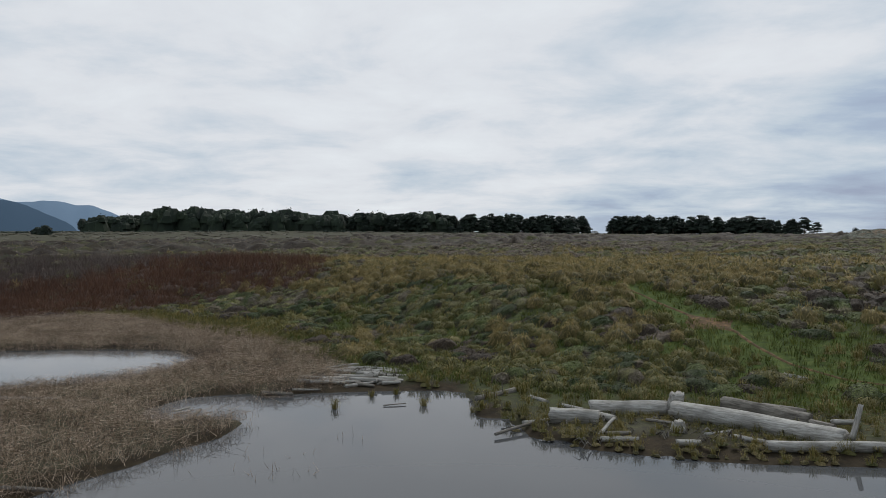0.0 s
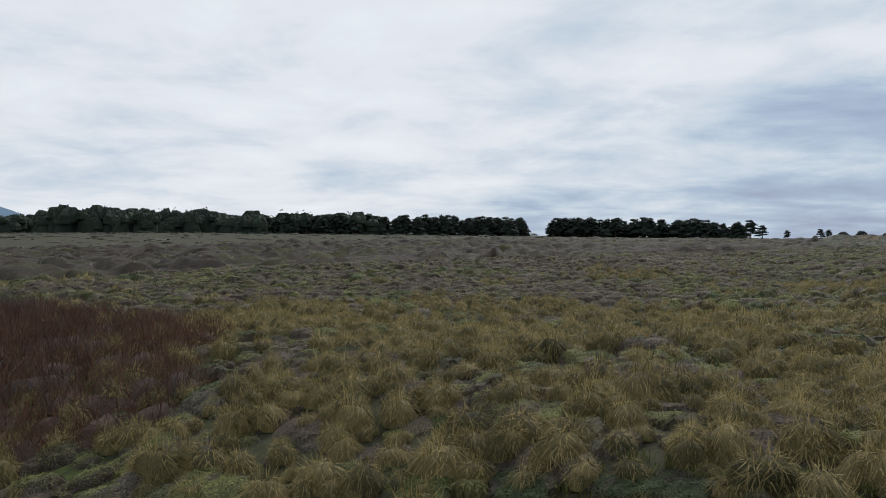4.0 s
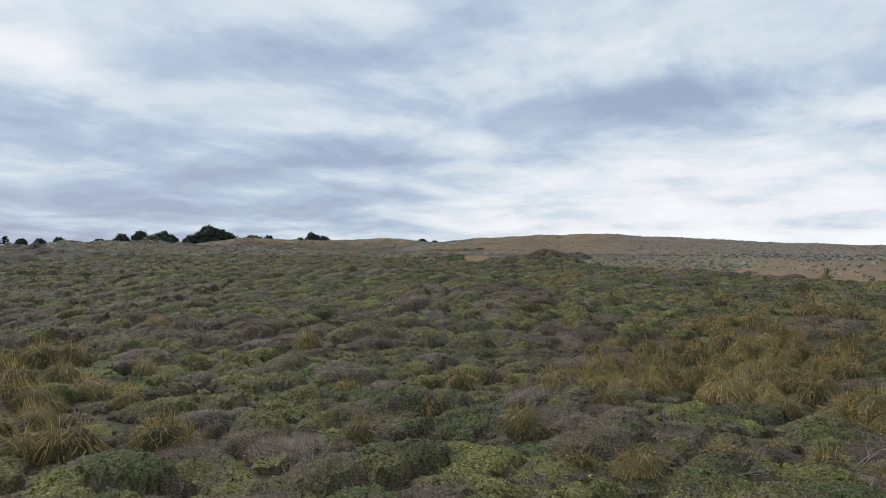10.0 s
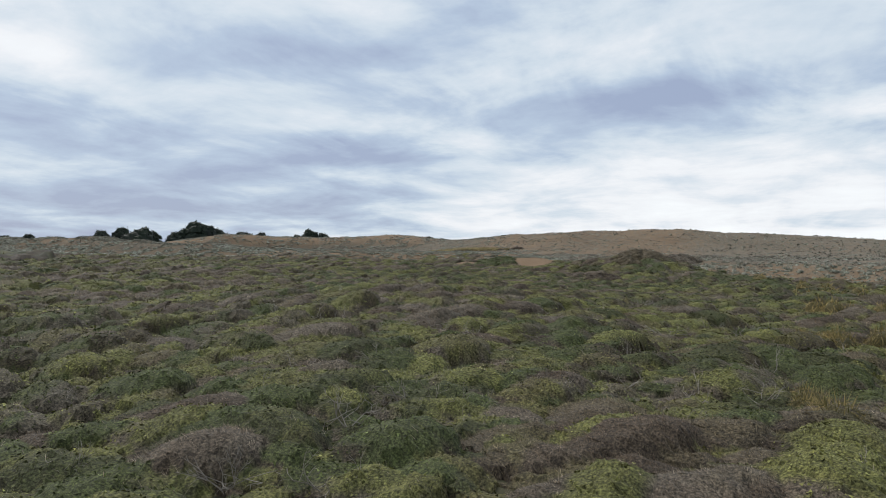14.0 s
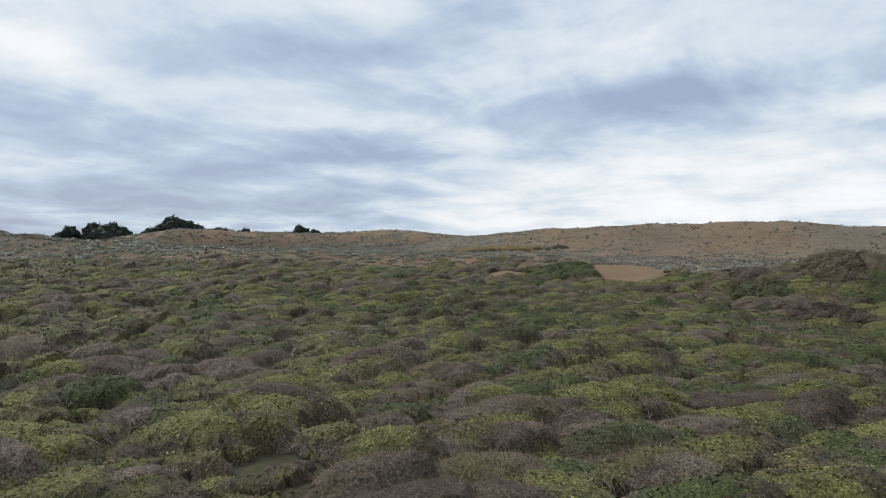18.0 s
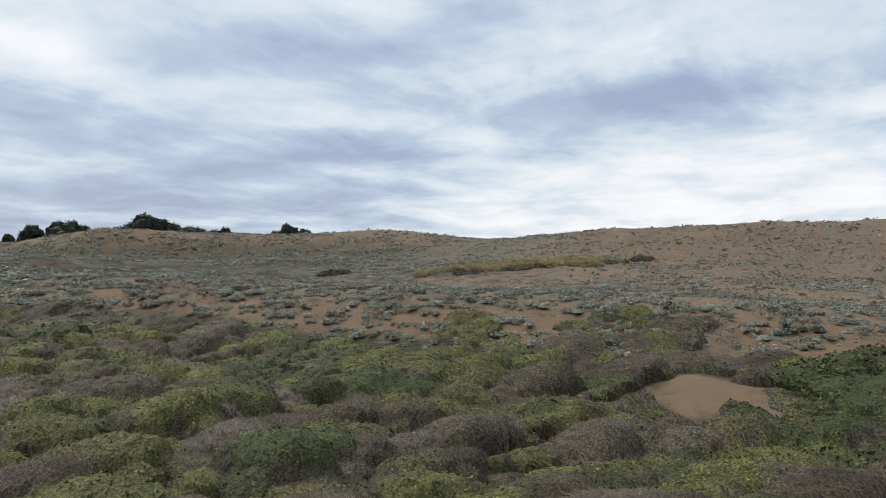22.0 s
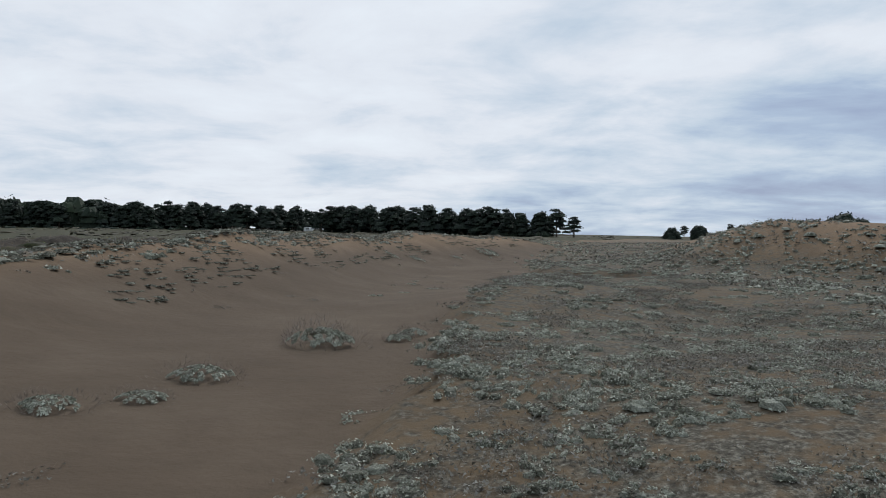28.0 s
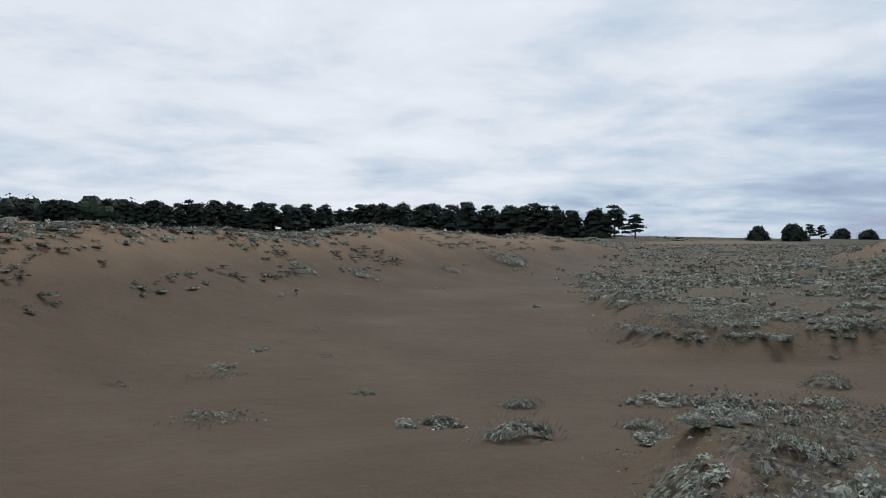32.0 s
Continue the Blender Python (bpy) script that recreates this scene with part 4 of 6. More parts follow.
def tussocks(gap, near, far, box, n, width, size):
    x, y = jittered(*box, gap)
    d = route_distance(x, y)
    keep = on_heath(x, y) & (d >= near) & (d < far)
    keep &= rng.uniform(0, 1, len(x)) < tussock_share(x, y)
    x, y = x[keep], y[keep]
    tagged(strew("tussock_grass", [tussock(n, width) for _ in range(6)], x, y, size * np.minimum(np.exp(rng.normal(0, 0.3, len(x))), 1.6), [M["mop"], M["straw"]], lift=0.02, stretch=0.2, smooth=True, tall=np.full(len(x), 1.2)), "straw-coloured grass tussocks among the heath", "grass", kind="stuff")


tussocks(0.84, 0, 17, (-24, 130, 34, 150), 380, 0.0125, 0.68)
tussocks(0.9, 17, 28, (-45, 130, 34, 150), 150, 0.022, 0.68)
tussocks(1.1, 28, 55, (-70, 140, 34, 150), 50, 0.045, 0.72)
tussocks(2.0, 55, 130, (-120, 150, 34, 190), 7, 0.13, 0.8)


# ---- marsh: dead reeds, sedge along the water, the red thicket ----
def reed_pattern(n, width):
    p = np.concatenate([rng.uniform(-1, 1, (n, 2)), np.full((n, 1), -0.05)], 1)
    out = np.tile([0.0, 0.0, 1.0], (n, 1))
    up = spikes(p, out, 0.85, width, 0.42, 0.12)
    k = n // 2
    fallen = np.concatenate([rng.uniform(-1, 1, (k, 2)), rng.uniform(0.1, 0.45, (k, 1))], 1)
    flat = spikes(fallen, unit(np.concatenate([rng.normal(size=(k, 2)), np.full((k, 1), 0.1)], 1)), 0.8, width, 0.2)
    return joined([(*up, 0), (*flat, 0)])


x, y = jittered(-34, -3, 10, 66, 0.46)
marsh = lambda x, y: (pond_depth(x, y) < 0.25) & (y < np.interp(x, [-80, -40, -25, -12, -6, -3], [72, 63, 58, 46, 38, 25])) & (y > np.interp(x, [-40, -14, -9], [0, 7, 13]))
keep = marsh(x, y) & (pond_depth(x, y) < 0.12) & (x < -4.2 - np.maximum(0, y - 29) * 0.12)
x, y = x[keep], y[keep]
tagged(strew("reed_bed", [reed_pattern(30, 0.011) for _ in range(6)], x, y, rng.uniform(0.42, 0.75, len(x)), [M["reed"]], lean=0.25, lift=np.maximum(0, -0.02 - ground_height(x, y))), "bed of dead brown reeds standing in the marsh", "reeds", kind="stuff")
x, y = jittered(-110, -34, 0, 74, 1.8)
keep = marsh(x, y)
x, y = x[keep], y[keep]
tagged(strew("reed_bed", [reed_pattern(26, 0.035) for _ in range(4)], x, y, rng.uniform(0.8, 1.2, len(x)), [M["reed"]], lean=0.2, tall=np.full(len(x), 0.7)), "bed of dead brown reeds in the far marsh", "reeds", kind="stuff")

def sedge_tuft(n, width):
    d = dome(7, 2, 0.3, 0.5, 0.12)
    return joined([(d[0] * 0.5, d[1], 0), (*blades(n, 0.8, 0.85, width, 0.4, 0.35), 1)])


x, y = jittered(-16, 46, 16, 62, 0.72)
foot = shore_foot(x)
keep = (pond_depth(x, y) < np.where(x > 3, -0.1, 0.05)) & (y < foot + 9 + 6 * (value_noise(x, y, 5, 41) - 0.5)) & (y > foot - 6) & (smooth_path(x, y) > 1.3) & (value_noise(x, y, 3.4, 43) > 0.36)
keep &= ~((x < -4.2 - np.maximum(0, y - 29) * 0.12) & (y < foot - 1))
keep &= ~((x > 3) & (x < 13) & (y > 20.4) & (y < 25.2) & (rng.uniform(0, 1, len(x)) < 0.35)) & ~((x > -6.5) & (x < -1.4) & (y < 34.5))
x, y = x[keep], y[keep]
tagged(strew("sedge", [sedge_tuft(46, 0.018) for _ in range(6)], x, y, rng.uniform(0.24, 0.5, len(x)) * np.where(y < 24, 0.75, 1.0), [M["shore"], M["sedge"]], smooth=True), "olive and rust sedge tufts along the pond shore", "grass", kind="stuff")


# matted rust and olive sedge on the mud between the logs
x, y = jittered(1.5, 16, 18.6, 24.5, 0.34)
keep = (pond_depth(x, y) < -0.05) & (value_noise(x, y, 1.6, 60, 2) > 0.42)
x, y = x[keep], y[keep]
tagged(strew("mud_sedge", [sedge_tuft(22, 0.016) for _ in range(6)], x, y, rng.uniform(0.16, 0.34, len(x)), [M["mop"], M["sedge"]], smooth=True), "matted rust and olive sedge between the driftwood", "grass", kind="stuff")

# low green grass on the bank and beside the path, and under the thicket
def grass_tuft(n, width):
    return joined([(*blades(n, 0.9, 0.8, width, 0.7, 0.4), 0)])


x, y = jittered(-14, 40, 18, 58, 0.42)
foot = shore_foot(x)
keep = (pond_depth(x, y) < -0.1) & (smooth_path(x, y) > 0.35) & ((y < foot + 4 + 3 * value_noise(x, y, 4, 42)) | (smooth_path(x, y) < 3.0) | on_bank(x, y) & (value_noise(x, y, 3.2, 38, 2) < 0.5)) & (y > foot + 1.0) & (rng.uniform(0, 1, len(x)) < 0.85)
x, y = x[keep], y[keep]
tagged(strew("bank_grass", [grass_tuft(14, 0.03) for _ in range(6)], x, y, rng.uniform(0.22, 0.42, len(x)), [M["meadow"]], lean=0.2), "short green grass on the bank above the pond", "grass", kind="stuff")
x, y = jittered(-70, -6, 44, 76, 0.8)
foot = shore_foot(x)
keep = (y > foot - 3) & (y < foot + 7) & (pond_depth(x, y) < -0.2)
x, y = x[keep], y[keep]
tagged(strew("bank_grass", [grass_tuft(16, 0.05) for _ in range(4)], x, y, rng.uniform(0.4, 0.7, len(x)), [M["sedge"]], lean=0.2), "rank olive grass between marsh and thicket", "grass", kind="stuff")


# olive tussocks scattered over the green bank
x, y = jittered(-16, 44, 24, 58, 0.85)
keep = on_bank(x, y) & (y > shore_foot(x) + 2) & (pond_depth(x, y) < -0.8) & (smooth_path(x, y) > np.where(y < 34, 2.6, 1.3)) & (rng.uniform(0, 1, len(x)) < np.clip(2.6 * value_noise(x, y, 5, 59) - 0.85 - 0.35 * step((x - 9) / 6), 0.05, 0.8))
x, y = x[keep], y[keep]
tagged(strew("bank_tussocks", [tussock(170, 0.024) for _ in range(6)], x, y, rng.uniform(0.42, 0.85, len(x)), [M["shore"], M["olive"]], smooth=True, stretch=0.2, lift=0.02), "olive grass tussocks on the bank above the pond", "grass", kind="stuff")


def thicket_pattern(n):
    p = np.concatenate([rng.uniform(-0.9, 0.9, (n, 2)), rng.uniform(0, 0.5, (n, 1))], 1)
    out = unit(np.concatenate([rng.normal(0, 0.25, (n, 2)), np.ones((n, 1))], 1))
    d = dome(8, 3, 0.2, 0.62, 0.0)
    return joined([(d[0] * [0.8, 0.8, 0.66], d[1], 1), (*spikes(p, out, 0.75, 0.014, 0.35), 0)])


x, y = jittered(-95, -11, 52, 98, 1.5)
d, _, (half,) = along_line(x, y, [(-92, 72, 16), (-45, 72, 17), (-30, 75, 17), (-20, 73, 10.5), (-16, 71, 6.5)])
keep = d < half * (0.8 + 0.4 * value_noise(x, y, 7, 51))
x, y, d, half = x[keep], y[keep], d[keep], half[keep]
tops = rng.uniform(1.15, 1.75, len(x)) * (1 - 0.35 * (d / half) ** 2)
red = x + 0.9 * (78 - y) + 14 * (value_noise(x, y, 9, 53) - 0.5) + rng.normal(0, 2.5, len(x)) > -36
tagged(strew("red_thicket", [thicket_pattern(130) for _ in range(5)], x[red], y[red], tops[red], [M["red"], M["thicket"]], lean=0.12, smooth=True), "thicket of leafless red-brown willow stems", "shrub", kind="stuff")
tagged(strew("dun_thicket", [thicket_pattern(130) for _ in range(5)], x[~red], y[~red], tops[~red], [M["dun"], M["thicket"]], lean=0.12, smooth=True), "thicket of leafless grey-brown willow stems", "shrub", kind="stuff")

# ---- dunes: silver plants, grey mats, gold grass ----
def silver_pattern(n, leaf, count=6, around=7):
    """A cluster of small leafy cushions: slots twig, cushion, leaf."""
    parts = []
    for i in range(count):
        a, r = rng.uniform(0, 6.28), 0.78 * math.sqrt((i + rng.uniform(0, 0.6)) / count)
        s, at = rng.uniform(0.14, 0.27) * (9 / max(count, 2)) ** 0.5, np.array([r * math.cos(a), r * math.sin(a), 0.0])
        d = dome(around, 2, 0.3, 0.8, 0.3)
        parts.append((d[0] * s * 0.84 + at, d[1], 1))
        k = max(3, n // count)
        p, out = shell_points(k, 0.3, 0.8, 0.22)
        parts.append((*flakes(p * s + at, out, leaf, 0.75), 2))
        parts.append((*spikes(p[: k // 4 + 1] * s + at, unit(out[: k // 4 + 1] + [0, 0, 0.6]), min(leaf * 3.2, 0.35), leaf * 0.10, 0.5), 0))
    return joined(parts)


def mat_pattern(n, leaf):
    p, out = shell_points(n, 0.5, 0.22, 0.04)
    p[:, :2] *= rng.uniform(0.3, 1.15, (n, 1))
    return joined([(*flakes(p, out, leaf, 0.9), 1), (*spikes(p * 0.8, unit(out + [0, 0, 0.5]), min(leaf * 5.0, 0.4), leaf * 0.1, 0.5), 0), (*flakes(p * 0.75 + [0, 0, 0.02], out, leaf * 0.9, 0.7), 1)])


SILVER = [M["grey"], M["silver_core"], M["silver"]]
MAT = [M["grey"], M["drift"]]


def dune_band(gap, near, far, box, leaf_n, leaf, size, share, count, around):
    x, y = jittered(*box, gap)
    d, sd, bare = route_distance(x, y), dune_side(x, y), bareness(x, y)
    face = scarp(x, y)
    chance = share * np.where(bare > 0.5, 0.012, 1.0) * np.clip(3.2 * (value_noise(x, y, 4.5, 63) - 0.25), 0.3, 1)
    chance = np.where((bare > 0.3) & (bare <= 0.5), chance * 0.45, chance)
    chance = np.where(face > 0.25, np.maximum(chance, 0.9), chance)
    west = along_line(x, y, WEST_CREST)
    inner = (west[1] > 0) & (west[0] < 9)
    crown = west[0] < 3.5
    chance = np.where(inner & ~crown & (bare > 0.25), chance * 0.5, chance)
    chance = np.where(crown & (y > 186), np.maximum(chance, 0.5 * share), chance)
    chance = np.where((y > 200) & (bare < 0.3), 1.3 * share * np.clip(4.5 * (value_noise(x, y, 2.8, 64, 2) - 0.36), 0.06, 1), chance)
    chance = np.maximum(chance, 0.95 * np.exp(-((x - 184) / 2.6) ** 4 - ((y - 242.5) / 2.6) ** 4))
    keep = (sd > -0.5) & (d >= near) & (d < far) & (x < 300) & (rng.uniform(0, 1, len(x)) < chance)
    x, y, face = x[keep], y[keep], face[keep]
    pale = rng.uniform(0, 1, len(x)) < 0.22 + 0.10 * step((y - 192) / 14) + 0.5 * face + 0.5 * (value_noise(x, y, 2.6, 65, 2) > 0.56)
    s = size * rng.uniform(0.5, 1.35, len(x)) * (1 + 0.35 * face + 0.4 * step((y - 195) / 15))
    a = strew("silver_plants", [silver_pattern(leaf_n, leaf, count, around) for _ in range(6)], x[pale], y[pale], s[pale], SILVER)
    b_ = strew("dune_mat_plants", [mat_pattern(leaf_n // 5 + 3, leaf * 1.1) for _ in range(6)], x[~pale], y[~pale], s[~pale] * 1.15, MAT)
    for ob, label in ((a, "low silver-leaved plants dotting the dune sand"), (b_, "dry grey-green mat plants creeping over the dune")):
        if ob:
            tagged(ob, label, "dune plant", kind="stuff")


dune_band(0.66, 0, 16, (136, 225, 120, 300), 280, 0.036, 0.54, 0.85, 8, 6)
dune_band(0.68, 16, 50, (120, 260, 90, 345), 14, 0.12, 0.50, 0.95, 2, 5)
dune_band(1.3, 50, 190, (60, 300, 20, 420), 6, 0.2, 0.55, 1.1, 1, 5)

# clumps along the west crest, with single ones sliding down its inner face
x, y = jittered(146, 215, 186, 350, 0.8)
d, s, _ = along_line(x, y, WEST_CREST)
slid = (s > 0) & (d > 1.6) & (d < 7.5)
keep = (y > 192) & ((d < 1.6) & (rng.uniform(0, 1, len(x)) < 0.85) | slid & (rng.uniform(0, 1, len(x)) < 0.75 * (value_noise(x, y, 3.5, 67, 2) > 0.48)))
x, y, d = x[keep], y[keep], d[keep]
tagged(strew("crest_plants", [silver_pattern(70, 0.09, 6, 6) for _ in range(6)], x, y, rng.uniform(0.5, 1.05, len(x)) * np.where(d < 1.6, 1.0, 0.7), [M["inner"], M["crest"], M["crest"]], stretch=0.5, tall=np.full(len(x), 0.62)), "grey-green plant clumps along the dune crest", "dune plant", kind="stuff")

# gold grass in the slack behind the first dune
x, y = jittered(168, 203, 164, 188, 0.62)
d, _, (half,) = along_line(x, y, [(175.5, 183.5, 1.6), (179, 181, 3.0), (184, 178, 4.0), (188.5, 173, 3.0)])
keep = (d < half * (0.7 + 0.6 * value_noise(x, y, 3, 71))) & (value_noise(x, y, 3.5, 73) > 0.36)
x, y = x[keep], y[keep]
tagged(strew("dune_grass", [tussock(180, 0.02) for _ in range(5)], x, y, rng.uniform(0.55, 0.85, len(x)), [M["mop"], M["gold"]]), "patch of golden dune grass in a sandy slack", "grass", kind="stuff")

# ---- dead twigs standing bleached among the heath ----
def dead_branch(n):
    """A bleached bush skeleton: forked limbs with finer twigs, each a thin three-sided stem."""
    V, T = [], []

    def stem(p, d, ln, r, depth):
        q = p + d * ln
        side = unit(np.cross(d, [0.3, 0.2, 1.0]))
        up = np.cross(d, side)
        o = len(V)
        for at, rr in ((p, r), (q, r * 0.55)):
            for k in range(3):
                a = k * 2.094
                V.append(at + (side * math.cos(a) + up * math.sin(a)) * rr)
        for k in range(3):
            a, b_ = o + k, o + (k + 1) % 3
            T.extend([(a, b_, b_ + 3), (a, b_ + 3, a + 3)])
        if depth:
            for _ in range(2 + (rng.uniform() < 0.4)):
                stem(q, unit(d + rng.normal(0, 0.62, 3)), ln * rng.uniform(0.55, 0.8), r * 0.62, depth - 1)
    for _ in range(n):
        a = rng.uniform(0, 6.28)
        stem(np.array([0.0, 0.0, 0.0]), unit(np.array([math.cos(a), math.sin(a), rng.uniform(0.35, 1.1)])), rng.uniform(0.28, 0.42), 0.013, 3)
    return np.array(V), np.array(T), np.zeros(len(T), int)


x, y = jittered(8, 146, 84, 182, 2.3)
keep = on_heath(x, y) & (route_distance(x, y) < 16) & (value_noise(x, y, 5, 81) > 0.52) & (rng.uniform(0, 1, len(x)) < 0.85) & (x + y > 125)
x, y = x[keep], y[keep]
tagged(strew("dead_twigs", [dead_branch(5) for _ in range(5)], x, y, rng.uniform(0.65, 1.1, len(x)), [M["branch"]], lift=0.1), "bleached bare branches sticking out of the heath", "dead shrub", kind="stuff")

# ---- single bushes that stand out ----


def part(name, verts, tris, mats, parent, slots=None, label="", smooth=False):
    ob = add_mesh(name, verts, tris, mats, slots, smooth, parent)
    if label:
        ob["label"] = label
    return ob


def thing(name, at, label, category, group="", turn=0.0, size=1.0):
    ob = new(name)
    ob.empty_display_size = 0.3
    ob.matrix_basis = pose(*at, 0, 0, turn) @ Matrix.Scale(size, 4)
    return tagged(ob, label, category, group)


def stems_of(n, tall, r):
    """Short forked stems from the root of a bush."""
    p = np.concatenate([rng.normal(0, 0.12, (n, 2)), np.full((n, 1), -0.15)], 1)
    d = unit(np.concatenate([rng.normal(0, 0.5, (n, 2)), np.ones((n, 1))], 1))
    return spikes(p, d, tall, r, 0.2)


def settle(v, at):
    """Lets a plant follow the slope that it grows on."""
    return v + np.stack([0 * v[:, 0], 0 * v[:, 0], ground_height(at[0] + v[:, 0], at[1] + v[:, 1]) - height(*at)], 1)


def bush(at, radius, tall, foliage, label, n=700, leaf=0.05, name="bush", bare=0.0):
    ob = thing(name, (at[0], at[1], height(*at) - 0.05), label, "shrub")
    s = stems_of(14, 0.8 * tall, 0.03)
    part("stems", s[0], s[1], [M["branch"]], ob, label="thin grey woody stems")["kind"] = "stuff"
    body, ends, o = [], [], 0
    wide = np.array([radius, radius * 0.8, tall / 0.62])
    for bx, by, bz, s in lobes(9):
        ph = rng.uniform(0, 6.28, 3)
        d = dome(*((40, 12) if radius > 1.8 else (20, 6)), 0.28, 0.62, 0.12, ph)
        v = (d[0] * s + [bx, by, bz + 0.05]) * wide
        lump = (value_noise(at[0] + v[:, 0] + v[:, 2], at[1] + v[:, 1] - v[:, 2], 0.5, 44, 2) - 0.5)[:, None]
        body.append((v + lump * unit(d[0] + [0, 0, 0.3]) * 0.3 + rng.normal(0, 0.02, v.shape), d[1], 0))
        p, out = shell_points(int(2.2 * n * s * s), 0.28, 0.62, 0.12, ph)
        ends.append(((p * s * 1.03 + [bx, by, bz + 0.05]) * wide + 0.03 * out, out))
    v, t, _ = joined(body)
    f = part("foliage", settle(v, at), t, [M["roof"]], ob)
    tint(f, foliage * rng.uniform(0.6, 1.1, (len(v), 1)))
    p, out = settle(np.concatenate([a for a, _ in ends]), at), np.concatenate([b_ for _, b_ in ends])
    k = int(len(p) * max(bare, 0.15))
    tv, tt = spikes(p[:k] - 0.05 * out[:k], out[:k], leaf * 3.0, 0.008, 0.8)
    lv, lt = flakes(p[k:], out[k:], leaf * 0.7)
    f = part("twig_tuft", np.concatenate([tv, lv]), np.concatenate([tt, lt + len(tv)]), [M["tone_leaf"]], ob)
    f["kind"] = "stuff"
    tint(f, np.concatenate([np.tile(TONES[1] * 1.3, (len(tv), 1)), np.repeat(foliage * rng.uniform(0.8, 1.6, (len(p) - k, 1)), 3, 0)]))
    return ob


bush((139.5, 136.5), 4.2, 1.3, TONES[2], "large dark brown bush on a hummock at the heath's edge", 2200, 0.09, bare=0.35)
bush((146, 133), 3.2, 1.1, TONES[1], "broad dry brown bush beside the big one", 900, 0.12, bare=0.5)
bush((140.8, 144), 2.4, 0.7, TONES[0], "dark twiggy bush before the sand slip", 1000, 0.08, bare=0.5)
bush((134, 142), 2.3, 0.9, TONES[6], "low dark green bush at the edge of the heath", 1000, 0.07, bare=0.2)
bush((136.0, 147.6), 1.8, 0.6, TONES[0], "dense brown bush below the sand slip", 900, 0.07, bare=0.5)
bush((130.5, 146), 1.7, 0.7, TONES[3], "rounded olive bush in the heath", 700, 0.07, bare=0.2)
bush((128, 139), 2.4, 0.9, TONES[0], "broad brown twiggy bush in the heath", 900, 0.08, bare=0.45)
bush((136.6, 157.4), 2.0, 0.7, TONES[7], "rounded green bush by the sand slip", 1300, 0.07)
bush((141.6, 156.6), 3.0, 1.0, TONES[7], "wide dark green bush under the open sand", 1800, 0.07)
bush((182.5, 197.0), 1.9, 0.7, TONES[0], "dark brown cushion bush on the dune slack", 700, 0.09, bare=0.4)
for bx, by, r in ((176.5, 180.6, 1.4), (183.5, 178.0, 1.4), (178.5, 177.6, 1.7), (189.5, 173.0, 1.5), (193.5, 170.2, 1.3)):
    bush((bx, by), r, 0.5, TONES[0], "low olive-brown bush among golden dune grass", 420, 0.09, "bush", 0.3)


def silver_clump(at, radius, tall, label="silver-leaved dune plant on bare sand", stalks=0.35, leaf=0.040, n=900):
    """A mound of blown sand held by a silver-leaved plant with dry stalks."""
    ob = thing("dune_plant", (at[0], at[1], height(*at) - 0.03), label, "dune plant", "plants on the open sand")
    v, t = dome(16, 5, 0.25, 0.6, 0.35)
    part("sand_mound", settle(v * [radius * 1.1, radius * 0.95, tall * 0.6], at), t, [M["sand"]], ob, label="small heap of blown sand", smooth=True)
    v, t, s = silver_pattern(int(1.3 * n * max(1.0, radius)), leaf / radius, 20 + int(40 * radius), 6)
    wide = np.array([radius, radius * 0.85, min(1.6 * tall, 0.9 * radius)])
    rise = np.clip(1 - np.hypot(v[:, 0], v[:, 1]) ** 2, 0, 1) * tall * 0.75
    v = settle(v * wide, at) + np.stack([0 * rise, 0 * rise, rise], 1)
    for name, slot, mat in (("foliage", 1, "silver_core"), ("leaf_tuft", 2, "silver")):
        pick = t[s == slot]
        used, order = np.unique(pick, return_inverse=True)
        part(name, v[used], order.reshape(-1, 3), [M[mat]], ob)["kind"] = "stuff"
    p, out = shell_points(n, 0.35, 0.42, 0.03)
    p = settle(p * [radius, radius * 0.85, tall / 0.42], at)
    k = int(n * stalks)
    st = spikes(p[:k], unit(out[:k] + [0, 0, 0.5]), tall * 0.42, 0.006, 0.5)
    part("stalk_tuft", st[0], st[1], [M["grey"]], ob, label="thin dry brown stalks")["kind"] = "stuff"
    return ob


def sand_of():
    m, t, b = material("sand", 0.95, 0.15)
    pos = place_of(t)
    c = ramp_node(t, noise_node(t, pos, 1.2, 5.0), [(0.3, (0.100, 0.075, 0.052)), (0.7, (0.145, 0.108, 0.076))])
    t.links.new(c, b.inputs["Base Color"])
    bump(t, b, noise_node(t, pos, 30.0, 3.0), 0.4, 0.02)
    return m


